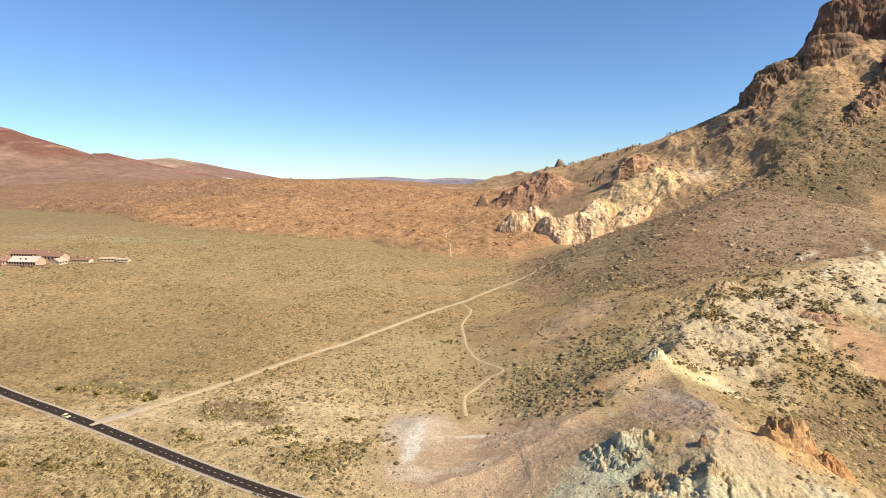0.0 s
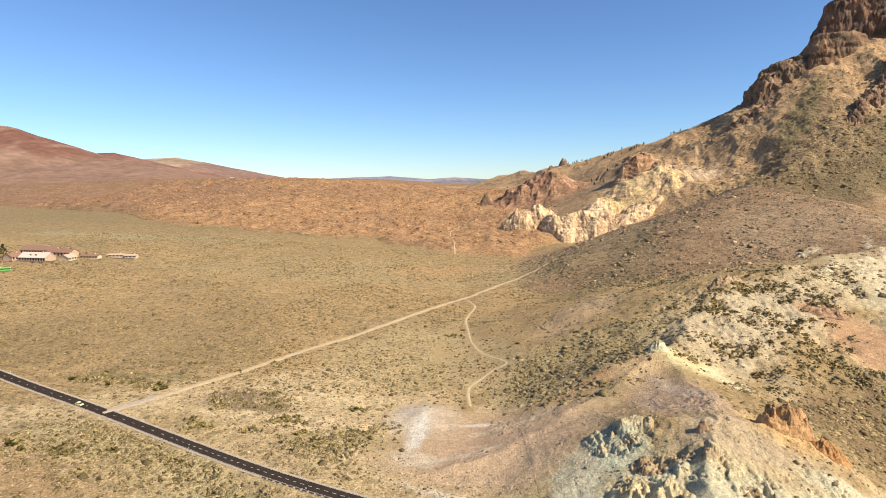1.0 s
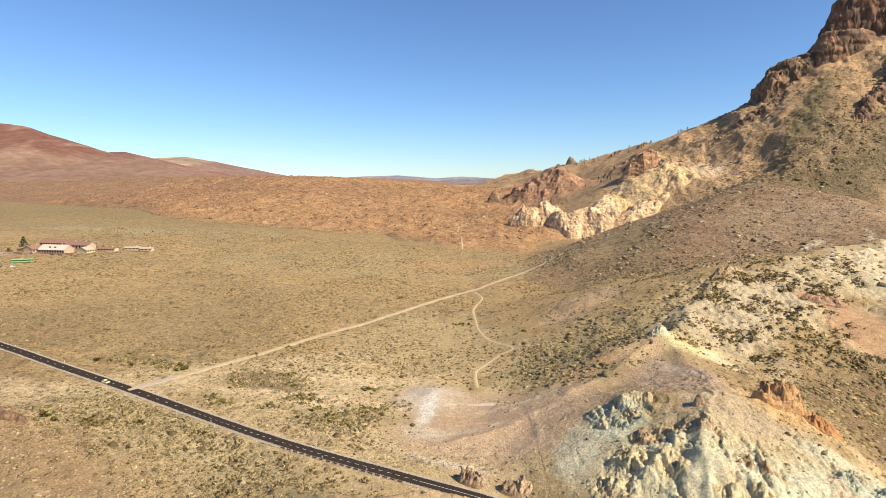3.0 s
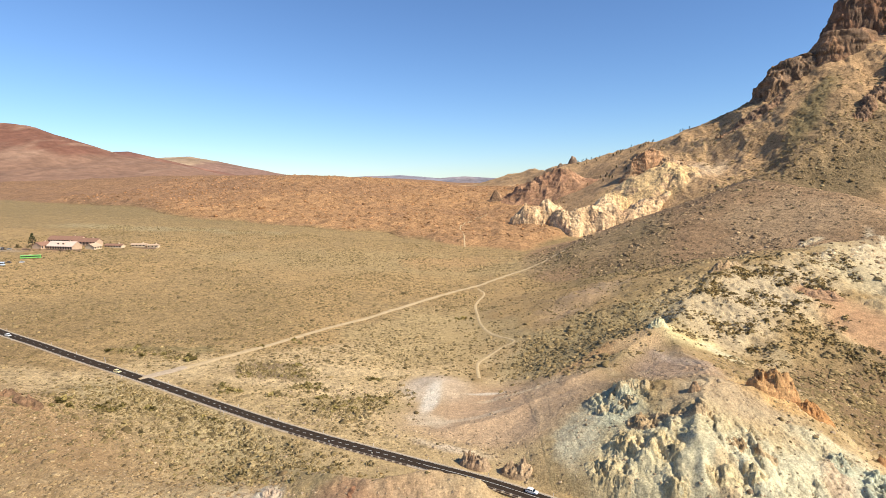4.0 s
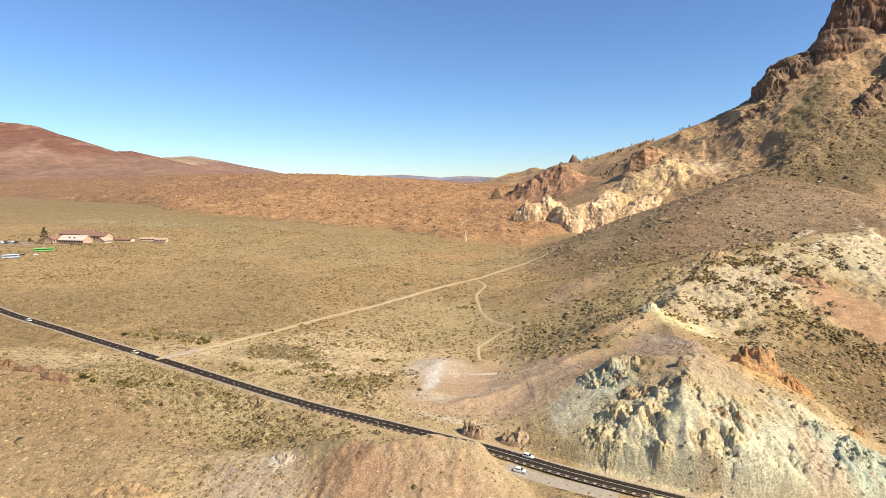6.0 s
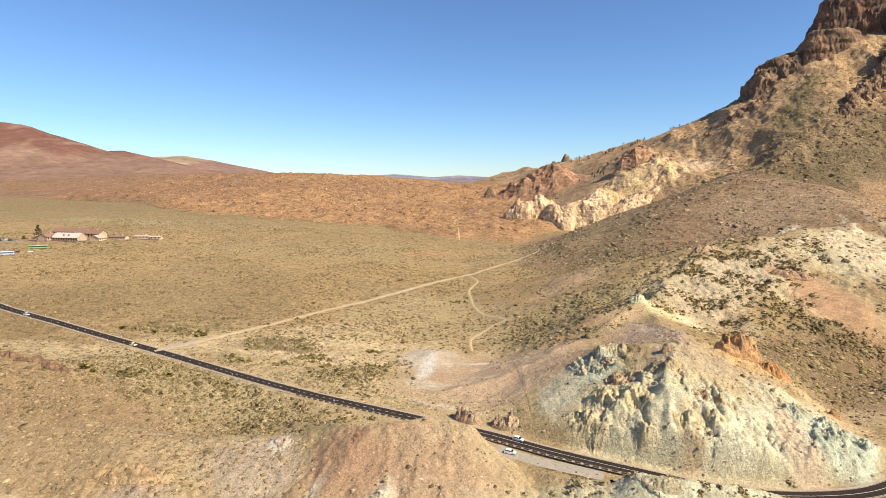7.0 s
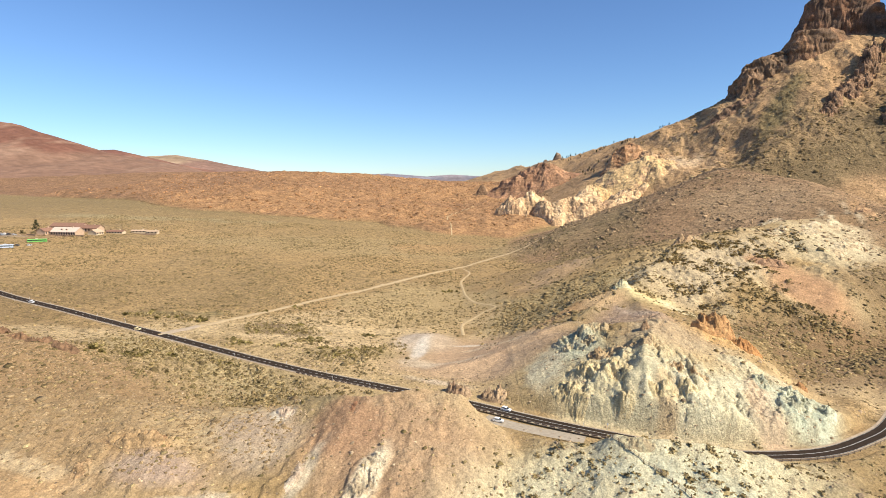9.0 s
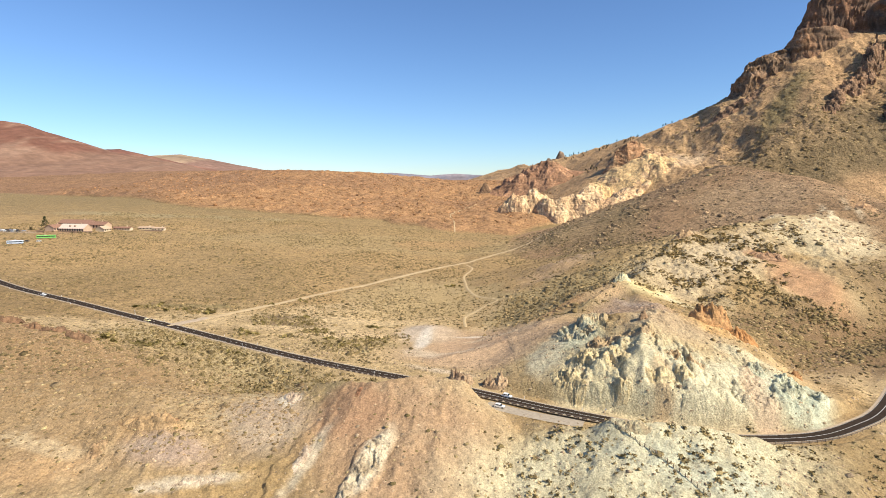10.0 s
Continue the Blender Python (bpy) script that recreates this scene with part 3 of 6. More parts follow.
# below the road
tint((0.325, 0.208, 0.104), -190, 165, 95, 46, -12, 0.95, 0.25, 49)
tint((0.405, 0.258, 0.145), -14, 112, 40, 36, 0, 1.0, 0.2, 78)
tint((0.37, 0.215, 0.12), -36, 128, 17, 15, -15, 0.9, 0.35, 79)
tint((0.40, 0.295, 0.20), -68, 128, 17, 22, 12, 0.95, 0.3, 80)
tint((0.60, 0.50, 0.35), -26, 105, 4.5, 14, -24, 0.95, 0.4, 81)
tint((0.53, 0.44, 0.31), -48, 104, 3, 20, -16, 0.8, 0.6, 82)
tint((0.345, 0.225, 0.115), -132, 108, 52, 28, 0, 0.9, 0.4, 83)
tint((0.405, 0.285, 0.20), -92, 107, 17, 9, -8, 1.0, 0.25, 84)
tint((0.47, 0.285, 0.13), -108, 118, 15, 4, -14, 0.9, 0.5, 95)
tint((0.46, 0.29, 0.145), -127, 99, 20, 9, 0, 0.8, 0.5, 96)
tint((0.56, 0.45, 0.315), -82, 95, 16, 2.6, 18, 0.9, 0.5, 85)
tint((0.52, 0.38, 0.22), -140, 108, 18, 3.5, -12, 0.8, 0.7, 86)
tint((0.54, 0.46, 0.35), -63, 143, 6, 5, -40, 0.9, 0.4, 122)
tint((0.62, 0.53, 0.33), 64, 99, 62, 27, 0, 1.0, 0.15, 87)
tint((0.55, 0.52, 0.36), 78, 92, 26, 10, -30, 0.8, 0.6, 88)
# mountain
tint((0.29, 0.195, 0.10), 600, 860, 280, 100, 12, 0.9, 0.5, 104)
# dark olive scrub slope, with its shade put into the ground colour too
tint((0.20, 0.14, 0.072), 730, 860, 110, 70, 10, 0.9, 0.4, 131)
tint((0.205, 0.145, 0.073), 625, 800, 160, 48, 5, 0.9, 0.3, 132)
tint((0.19, 0.15, 0.07), 655, 1025, 170, 26, 47, 0.85, 0.4, 89)
tint((0.42, 0.28, 0.15), 540, 1120, 80, 60, 30, 0.6, 0.9, 99)
tint((0.46, 0.30, 0.165), 430, 990, 85, 70, 10, 0.85, 0.8, 91)
tint((0.58, 0.45, 0.30), 430, 985, 60, 30, 25, 0.5, 1.2, 92)
tint((0.62, 0.445, 0.20), 348, 985, 72, 75, 10, 1.0, 0.2, 90)
tint((0.36, 0.225, 0.115), 330, 1150, 70, 90, 0, 0.7, 0.6, 98)

# which piece of the land each facet belongs to
PIECE = np.zeros(XX.shape, dtype=int)
PIECE[LV > 2] = 1
PIECE[w_m > 0.5] = 2
PIECE[w_h > 0.5] = 3
PIECE[(ridge_line(XX, YY, TAN_RIDGE) > ZZ - 7) & (XX < 300)] = 4
PIECE[(spot(XX, YY, 75, 190, 95, 85, 41, 0, 0.1) > 0.5) & (YY > 125) & (XX + 0.6 * YY > 120)] = 4
PIECE[(YY < 175) & (np.abs(XX) < 260) & (XX + 1.6 * YY > -60) & (YY < 185 - 0.28 * XX)] = 4
PIECE[spot(XX, YY, -2, 225, 38, 46, 75, 0, 0.05) > 0.4] = 4
PIECE[(YY < -20)] = 0


def mesh_object(name, verts, faces, mat, colours=None, smooth=True, parent=None):
    """verts: n x 3 array, faces: m x k index array."""
    me = bpy.data.meshes.new(name)
    verts, faces = np.asarray(verts, np.float32), np.asarray(faces, np.int32)
    k = faces.shape[1]
    me.vertices.add(len(verts))
    me.vertices.foreach_set("co", verts.ravel())
    me.loops.add(faces.size)
    me.loops.foreach_set("vertex_index", faces.ravel())
    me.polygons.add(len(faces))
    me.polygons.foreach_set("loop_start", np.arange(len(faces), dtype=np.int32) * k)
    if smooth:
        me.polygons.foreach_set("use_smooth", np.ones(len(faces), dtype=bool))
    if colours is not None:
        at = me.color_attributes.new("zone", "FLOAT_COLOR", "POINT")
        at.data.foreach_set("color", np.concatenate([colours, np.ones((len(colours), 1))], axis=1).astype(np.float32).ravel())
    me.update(calc_edges=True)
    me.materials.append(mat)
    ob = new(name, me)
    if parent:
        ob.parent = parent
    return ob


def sheet(name, keep, mat, xx, yy, zz, col, smooth=True):
    """The facets of a grid for which keep holds, as one mesh."""
    ny, nx = xx.shape
    idx = np.arange(nx * ny).reshape(ny, nx)
    f = np.stack([idx[:-1, :-1], idx[:-1, 1:], idx[1:, 1:], idx[1:, :-1]], axis=-1)[keep]
    used, inv = np.unique(f, return_inverse=True)
    v = np.stack([xx.ravel()[used], yy.ravel()[used], zz.ravel()[used]], axis=1)
    return mesh_object(name, v, inv.reshape(f.shape), mat, col.reshape(-1, 3)[used], smooth)


CELL = PIECE[:-1, :-1].copy()
CELL[(HIDDEN & (d_road > 12))[:-1, :-1]] = -1
for k, (name, mat, label, cat) in enumerate((
        ("ground", PLAIN_MAT, "dry tan plain with low scrub and sandy patches", "ground"),
        ("lava_field", LAVA_MAT, "rough reddish-brown lava field behind the plain", "lava field"),
        ("mountain", SLOPE_MAT, "steep brown mountain side with scree and scrub", "mountain"),
        ("hill", SCREE_MAT, "smooth dark brown scree hill with sparse scrub", "hill"),
        ("clay_hillside", CLAY_MAT, "pale, ochre and greenish clay hillside above the road", "hillside"))):
    tagged(sheet(name, CELL == k, mat, XX, YY, SUNK, COL), label, cat, kind="structure")


def colour_at(x, y):
    i = np.clip(np.searchsorted(GX, x) - 1, 0, NX - 2)
    j = np.clip(np.searchsorted(GY, y) - 1, 0, NY - 2)
    u, v = ((x - GX[i]) / (GX[i + 1] - GX[i]))[..., None], ((y - GY[j]) / (GY[j + 1] - GY[j]))[..., None]
    return (COL[j, i] * (1 - u) + COL[j, i + 1] * u) * (1 - v) + (COL[j + 1, i] * (1 - u) + COL[j + 1, i + 1] * u) * v


def streaks(x, y, col):
    """Bands of paler, redder and greener clay, as the beds in the hill run."""
    a = fbm(x * 0.8 + y * 0.5, y - x * 0.4, 9, 5, 420, 0.6)
    b = fbm(x, y, 5, 5, 421, 0.6)
    col = blend(col, np.array((0.62, 0.52, 0.33)), step(a, 0.54, 0.72) * 0.35)
    col = blend(col, np.array((0.40, 0.24, 0.12)), step(b, 0.56, 0.72) * 0.5)
    return blend(col, np.array((0.28, 0.19, 0.11)), step(1 - a, 0.6, 0.74) * 0.45)


def fine_sheet(name, x0, x1, y0, y1, res, mat, beds, label, category, inside=None):
    """A stretch of the land again, at a finer grid, lying on the broad sheet."""
    x, y = np.meshgrid(np.arange(x0, x1, res), np.arange(y0, y1, res))
    edge = np.minimum(np.minimum(x - x0, x1 - x), np.minimum(y - y0, y1 - y))
    z = height(x, y) + relief(x, y) + 0.1 - (0.6 + 0.6 * res) * (1 - step(edge, 0, 5 * res))
    d, _ = near_line(x, y, ROAD)
    z = z - 0.5 * (1 - step(d, 5.0, 7.5))
    keep = np.ones((x.shape[0] - 1, x.shape[1] - 1), dtype=bool)
    if inside is not None:
        keep = inside(x, y)[:-1, :-1]
    col = colour_at(x, y)
    col = col * (1 - beds) + streaks(x, y, col) * beds
    if beds:
        col = col * np.array((0.975, 1.0, 1.0))
    return tagged(sheet(name, keep, mat, x, y, z, col, res > 0.5), label, category, kind="structure")


fine_sheet("clay_hill", 30, 160, 110, 245, 0.4, CLAY_MAT, 0.4, "coloured clay and rock hill above the road", "hillside")
fine_sheet("clay_bank", -190, 150, 62, 152, 0.6, CLAY_MAT, 0.3, "red, grey and cream clay bank below the road", "hillside")
fine_sheet("pale_spur", 105, 320, 235, 415, 0.8, CLAY_MAT, 0.12, "pale rocky spur dotted with dark bushes", "hillside")
fine_sheet("mountain_face", 330, 1010, 790, 1300, 2.4, SLOPE_MAT, 0.0, "rilled brown mountain face with scree and ledges", "mountain")
fine_sheet("scree_slope", 40, 470, 285, 725, 1.7, SCREE_MAT, 0.0, "brown scree slope with small rills", "hill", lambda x, y: (ridge_line(x, y, BROWN_HILL) > height(x, y) - 14) & (flat_spot(x, y, 212, 325, 95, 78, 30) < 0.9))
fine_sheet("lava_flow", -900, 260, 760, 1800, 3.6, LAVA_MAT, 0.0, "hummocky red-brown lava flow", "lava field", lambda x, y: lava_side(x, y) > -3)


# ---- rock masses ----
def rock_patch(name, cx, cy, w, d, res, bump, colour, mat, label, category, rot=0.0, ledge=0.0, seed=50, rough=1.3, parent=None):
    """A mass of rock that grows out of the ground: bump(u, v, x, y) gives its height over the ground in metres, u and v run from -1 to 1."""
    nu, nv = max(int(w / res), 8), max(int(d / res), 8)
    u, v = np.meshgrid(np.linspace(-1, 1, nu), np.linspace(-1, 1, nv))
    c, s = math.cos(radians(rot)), math.sin(radians(rot))
    x, y = cx + u * w / 2 * c - v * d / 2 * s, cy + u * w / 2 * s + v * d / 2 * c
    b = bump(u, v, x, y)
    g = surface(x, y)
    z = g + b
    col = colour(x, y, z, b)
    amp = res * rough
    x = x + (fbm(z * 1.1 + y * 0.4, x + y, res * 9, 3, seed) - 0.5) * 2 * amp * (b > 0.5)
    y = y + (fbm(z * 1.1 - x * 0.3, x - y, res * 9, 3, seed + 9) - 0.5) * 2 * amp * (b > 0.5)
    if ledge:
        bed = noise2(z / (ledge * 1.3) + fbm(x, y, ledge * 12, 2, seed + 3) * 4, x / (ledge * 9), seed + 4) + 0.5 * noise2(z / (ledge * 0.5), (x + y) / (ledge * 3), seed + 5)
        y = y - (bed - 0.75) * 2 * ledge * np.clip(b / 6, 0, 1)
        x = x - (bed - 0.75) * 0.9 * ledge * np.clip(b / 6, 0, 1)
    keep = np.maximum(np.maximum(b[:-1, :-1], b[1:, 1:]), np.maximum(b[1:, :-1], b[:-1, 1:])) > -0.6
    ob = sheet(name, keep, mat, x, y, z, col, False)
    if parent:
        ob.parent = parent
        return ob
    return tagged(ob, label, category)


def env(u, v, x, y, ragged=0.5, size=20.0, seed=60, power=2.0, edge=0.35):
    """1 inside a rough oval, falling below 0 outside."""
    r = (np.abs(u) ** power + np.abs(v) ** power) ** (1 / power)
    r = r + (fbm(x, y, size, 4, seed) - 0.5) * ragged
    return np.clip((0.8 - r) / edge, -0.3, 1)


def two_tone(a, b, size, seed, shade=None):
    def f(x, y, z, h):
        col = np.zeros(x.shape + (3,)) + np.array(a)
        col = blend(col, b, step(fbm(x + z * 0.5, y - z * 0.6, size, 4, seed), 0.42, 0.6))
        return col * (0.78 + 0.44 * noise2(z * 6.0 / size + fbm(x, y, size * 3, 2, seed + 2) * 3, z * 0, seed + 3))[..., None]
    return f


def crag(height_m, size, seed, ragged=0.5, power=3.0, edge=0.3, floor=0.35):
    def f(u, v, x, y):
        e = env(u, v, x, y, ragged, size * 2, seed, power, edge)
        r = ridged(x, y, size, 5, seed + 3)
        return np.where(e > 0, e * height_m * (floor + (1 - floor) * r), e * height_m * 0.5)
    return f


def strata(height_m, size, seed, ragged=0.4, power=3.0, edge=0.2, steps=3, floor=0.5, flute=0.25):
    """Sheer, stepped cliffs with fluted faces."""
    def f(u, v, x, y):
        e = env(u, v, x, y, ragged, size * 2, seed, power, edge + 0.25)
        e = e + (blocks(x, y, size * 0.6, seed + 7) - 0.5) * flute + (blocks(x, y, size * 0.22, seed + 17) - 0.5) * flute * 0.5
        t = np.clip(e, 0, 1) * steps
        t = (np.floor(t) + step(t - np.floor(t), 0.0, 0.35)) / steps
        top = floor + (1 - floor) * fbm(x, y, size, 4, seed + 3)
        return np.where(e > 0, t * height_m * top, e * height_m)
    return f


def lumps(height_m, size, seed, ragged=0.4, edge=0.6, fine=0.22, floor=0.7):
    """A broad mass of rock with clefts and broken blocks."""
    def f(u, v, x, y):
        e = env(u, v, x, y, ragged, size * 2.5, seed, 2.4, edge)
        broad = floor + (1 - floor) * fbm(x, y, size, 3, seed + 2)
        b = np.sqrt(np.clip(e, 0, 1)) * broad + np.clip(e * 3, 0, 1) * ((blocks(x + (fbm(x, y, size, 3, seed + 8) - 0.5) * size * 0.5, y * 0.8, size * 0.4, seed + 4) - 0.5) * fine + (blocks(x, y, size * 0.16, seed + 6) - 0.5) * fine * 0.5)
        return np.where(e > 0, np.maximum(b, 0) * height_m, e * height_m)
    return f


def bench(top, seed, size=34.0, ragged=0.3, edge=0.22, flute=0.16):
    """A cliff with a level top: top(x, y) is its height above the sea of the plan."""
    def f(u, v, x, y):
        e = env(u, v, x, y, ragged, size * 2, seed, 4.0, edge + 0.2)
        e = e + (ridged(x, y, size * 0.8, 4, seed + 7) - 0.5) * flute * 2.0 + (fbm(x, y, size * 0.3, 3, seed + 17) - 0.5) * flute
        lift = np.maximum(top(x, y) - surface(x, y), 0)
        t = np.clip(e, 0, 1)
        t = 0.4 * step(t, 0.0, 0.4) + 0.3 * step(t, 0.3, 0.65) + 0.3 * step(t, 0.6, 1.0)
        rim = (cut(x, y, size * 0.3, seed + 9) - 0.5) * 5 * np.clip(e * 3, 0, 1)
        return np.where(e > 0, t * lift + rim, e * 30)
    return f


rock_patch("summit_cliff", 895, 1240, 265, 100, 1.6, bench(lambda x, y: 462 + 34 * step(x, 800, 850) + (fbm(x, y, 50, 3, 160) - 0.5) * 14, 101, 44), two_tone((0.25, 0.13, 0.075), (0.13, 0.08, 0.055), 34, 111), ROCK_MAT,
           "dark red-brown flat-topped cliff on the mountain crest", "cliff", rot=-20, ledge=5, rough=3.5)
# added rock mass, right of the view, that throws shadow on the summit cliff
rock_patch("unseen_buttress", 1075, 1140, 170, 190, 2.2, bench(lambda x, y: 560 + (fbm(x, y, 60, 3, 161) - 0.5) * 30, 149, 50), two_tone((0.24, 0.13, 0.08), (0.13, 0.08, 0.055), 34, 110), ROCK_MAT,
           "unseen rock buttress added to shade the summit cliff", "cliff", rot=-34, ledge=5, rough=3.5)
rock_patch("shoulder_cliff", 820, 1205, 200, 90, 1.5, bench(lambda x, y: 405 + 0.1 * (x - 745) + (fbm(x, y, 40, 3, 162) - 0.5) * 10, 102, 36), two_tone((0.32, 0.18, 0.10), (0.17, 0.105, 0.065), 26, 112), ROCK_MAT,
           "stepped red-brown rock shoulder below the summit", "cliff", ledge=4, rough=3.5)
rock_patch("cliff_band", 715, 1215, 170, 90, 1.5, bench(lambda x, y: 334 + 0.4 * (x - 660) + (fbm(x, y, 30, 3, 163) - 0.5) * 16, 103, 30, 0.4, 0.3, 0.28), two_tone((0.29, 0.18, 0.105), (0.16, 0.105, 0.068), 22, 113), ROCK_MAT,
           "broken brown cliff band on the mountain side", "cliff", rot=8, ledge=4, rough=3.5)
for cx, cy, w, d, tall, turn, words in ((852, 1075, 170, 40, 40, 42, "dark broken cliff on the mountain side"), (702, 955, 90, 34, 24, 38, "dark rocky rib on the mountain side"),
                                        (772, 1010, 130, 36, 26, 42, "low broken cliff on the mountain side"), (775, 895, 130, 40, 36, 48, "dark rocky rib on the mountain side"),
                                        (588, 1118, 130, 40, 16, 14, "fluted brown rock band under the ridge"), (650, 1130, 100, 34, 14, 20, "fluted brown rock band under the ridge")):
    rock_patch("dark_cliff", cx, cy, w, d, 1.4, strata(tall, 20, int(cx), 0.8, 2.5, 0.5, 3, 0.4, 0.6), two_tone((0.30, 0.178, 0.104), (0.19, 0.116, 0.072), 20, 114), ROCK_MAT, words, "cliff", rot=turn, ledge=3)
rock_patch("ridge_rock", 612, 1722, 75, 40, 2.0, strata(26, 22, 125, 0.4, 3.0, 0.2, 2, 0.6), two_tone((0.22, 0.14, 0.09), (0.15, 0.10, 0.07), 20, 116), ROCK_MAT, "brown rock knob on the ridge line", "rock")
rock_patch("rock_needle", 398, 1880, 44, 24, 1.5, crag(30, 22, 126, 0.3, 2.2, 0.5, 0.8), two_tone((0.24, 0.17, 0.12), (0.18, 0.13, 0.1), 20, 117), ROCK_MAT, "pointed grey-brown rock tooth on the ridge line", "rock")
rock_patch("rock_needle", 352, 1880, 34, 20, 1.5, crag(18, 12, 127, 0.4, 2.2, 0.6, 0.4), two_tone((0.24, 0.17, 0.12), (0.18, 0.13, 0.1), 20, 118), ROCK_MAT, "pair of small rock teeth on the ridge line", "rock")
rock_patch("red_rock_hill", 212, 1290, 280, 200, 1.6, crag(112, 50, 104, 0.35, 2.2, 0.8, 0.45), two_tone((0.37, 0.205, 0.115), (0.27, 0.145, 0.085), 40, 119), ROCK_MAT,
           "rounded red-brown rock hill with fluted sides", "rock formation", ledge=1.2)
rock_patch("red_rock_spur", 92, 1290, 50, 40, 1.4, crag(34, 16, 128, 0.5, 2.2, 0.6, 0.4), two_tone((0.30, 0.18, 0.10), (0.2, 0.12, 0.07), 16, 120), ROCK_MAT,
           "brown rock spur beside the red rock hill", "rock formation")
CREAM, CREAM_PINK = (0.60, 0.46, 0.27), (0.52, 0.36, 0.22)
FINS = ((122, 938, 30, 22, -10, 34, 0.8), (160, 945, 32, 24, 10, 46, 0.9))
SLAB = ((218, 912, 68, 42, -6, 45, 0.5), (255, 945, 48, 32, 32, 42, 0.5), (300, 905, 64, 24, 20, 22, 0.7))
BOWL = ((290, 985, 40, 36, 60, 18, 0.3), (340, 985, 80, 52, 10, 24, 0.05), (395, 965, 46, 32, 30, 16, 0.4))


def formation(rows):
    """Broken pale rock: fins, slabs or a smooth yellow bowl, from ovals of x, y, two radii, turn, height and roughness."""
    def f(u, v, x, y):
        wx, wy = x + (fbm(x, y, 26, 4, 440) - 0.5) * 26, y + (fbm(x, y, 26, 4, 441) - 0.5) * 26
        fins = fbm(wx * 1.0, wy * 0.5, 15, 4, 442, 0.6) * 0.7 + 0.3 * ridged(wx, wy * 0.4, 20, 3, 447)
        fine = 0.65 * (blocks(wx, wy * 0.6, 11, 443) - 0.5) + 0.35 * (blocks(wx, wy, 4.5, 448) - 0.5)
        h = np.full(x.shape, -9.0)
        for cx, cy, rx, ry, rot, tall, rough in rows:
            c, sn = math.cos(radians(rot)), math.sin(radians(rot))
            a, b = ((wx - cx) * c + (wy - cy) * sn) / rx, (-(wx - cx) * sn + (wy - cy) * c) / ry
            e = 1 - np.hypot(a, b)
            body = np.sqrt(np.clip(e, 0, 1)) * tall * (1 + rough * (fins - 0.55) * 0.55) + np.clip(e * 4, 0, 1) * (0.15 + rough) * (fine * 8 + (fbm(x, y, 4.5, 3, 446) - 0.5) * 3)
            h = np.maximum(h, np.where(e > 0, body, e * 40))
        return np.maximum(h, -9)
    return f


def formation_colour(x, y, z, h):
    col = two_tone((0.70, 0.485, 0.275), (0.60, 0.395, 0.215), 18, 121)(x, y, z, h)
    col = blend(col, (0.66, 0.445, 0.21), flat_spot(x, y, 345, 975, 100, 64, 8) * 0.9)
    return blend(col, (0.44, 0.27, 0.16), step(fbm(x + z, y, 22, 4, 444), 0.58, 0.7) * 0.6)


pale_rocks = tagged(new("yellow_rock_formation"), "jagged cream and yellow rock formation at the mountain foot", "rock formation")
for row in FINS:
    rock_patch("fin", row[0], row[1], 92, 84, 0.95, formation((row,)), formation_colour, ROCK_MAT, "", "", ledge=0.9, parent=pale_rocks)
rock_patch("slab", 255, 920, 260, 150, 0.95, formation(SLAB), formation_colour, ROCK_MAT, "", "", ledge=0.9, parent=pale_rocks)
rock_patch("bowl", 350, 980, 260, 160, 1.2, formation(BOWL), formation_colour, ROCK_MAT, "", "", ledge=0.6, parent=pale_rocks)
rock_patch("orange_crag", 356, 1056, 118, 50, 0.8, crag(42, 26, 108, 0.35, 2.4, 0.5, 0.55), two_tone((0.50, 0.31, 0.165), (0.40, 0.22, 0.115), 14, 124), ROCK_MAT,
           "orange-pink rock crag above the yellow slope", "rock formation", ledge=1.8)
rock_patch("orange_crag", 402, 1040, 80, 34, 0.9, lumps(13, 20, 151, 0.6, 0.6, 0.5, 0.5), two_tone((0.50, 0.33, 0.19), (0.42, 0.26, 0.14), 12, 125), ROCK_MAT,
           "low orange-pink rock ledges beside the crag", "rock formation", ledge=1.4)
rock_patch("hilltop_outcrop", 338, 648, 70, 18, 0.8, crag(6, 7, 130, 0.8, 2.2, 0.7, 0.1), two_tone((0.27, 0.19, 0.12), (0.18, 0.125, 0.08), 8, 127), SCREE_MAT,
           "broken brown rocks along the hill crest", "rocks", rot=-35)
rock_patch("tan_outcrop", 182, 350, 42, 12, 0.4, lumps(5.0, 8, 131, 0.6, 0.6, 0.5, 0.4), two_tone((0.46, 0.33, 0.19), (0.36, 0.24, 0.13), 5, 128), CLAY_MAT,
           "row of tan rocks along the pale spur", "rock outcrop", rot=38)
rock_patch("rust_outcrop", 222, 311, 36, 15, 0.4, lumps(3.0, 8, 133, 0.7, 0.8, 0.5, 0.3), two_tone((0.40, 0.24, 0.135), (0.31, 0.18, 0.10), 6, 130), CLAY_MAT,
           "low rust-red rock outcrop above an orange slope", "rock outcrop", rot=-35)
rock_patch("orange_outcrop", 126, 190, 24, 15, 0.25, lumps(10.0, 10.0, 134, 0.6, 0.7, 0.4, 0.5), two_tone((0.50, 0.285, 0.125), (0.38, 0.195, 0.085), 3, 131), CLAY_MAT,
           "jagged orange rock outcrop on the hill crest", "rock outcrop")
rock_patch("orange_ledge", 136, 180, 13, 17, 0.25, lumps(3.8, 5.0, 135, 0.6, 0.7, 0.5, 0.4), two_tone((0.52, 0.29, 0.11), (0.42, 0.21, 0.08), 3, 132), CLAY_MAT,
           "broken orange rock ledge below the outcrop", "rock outcrop", rot=30)
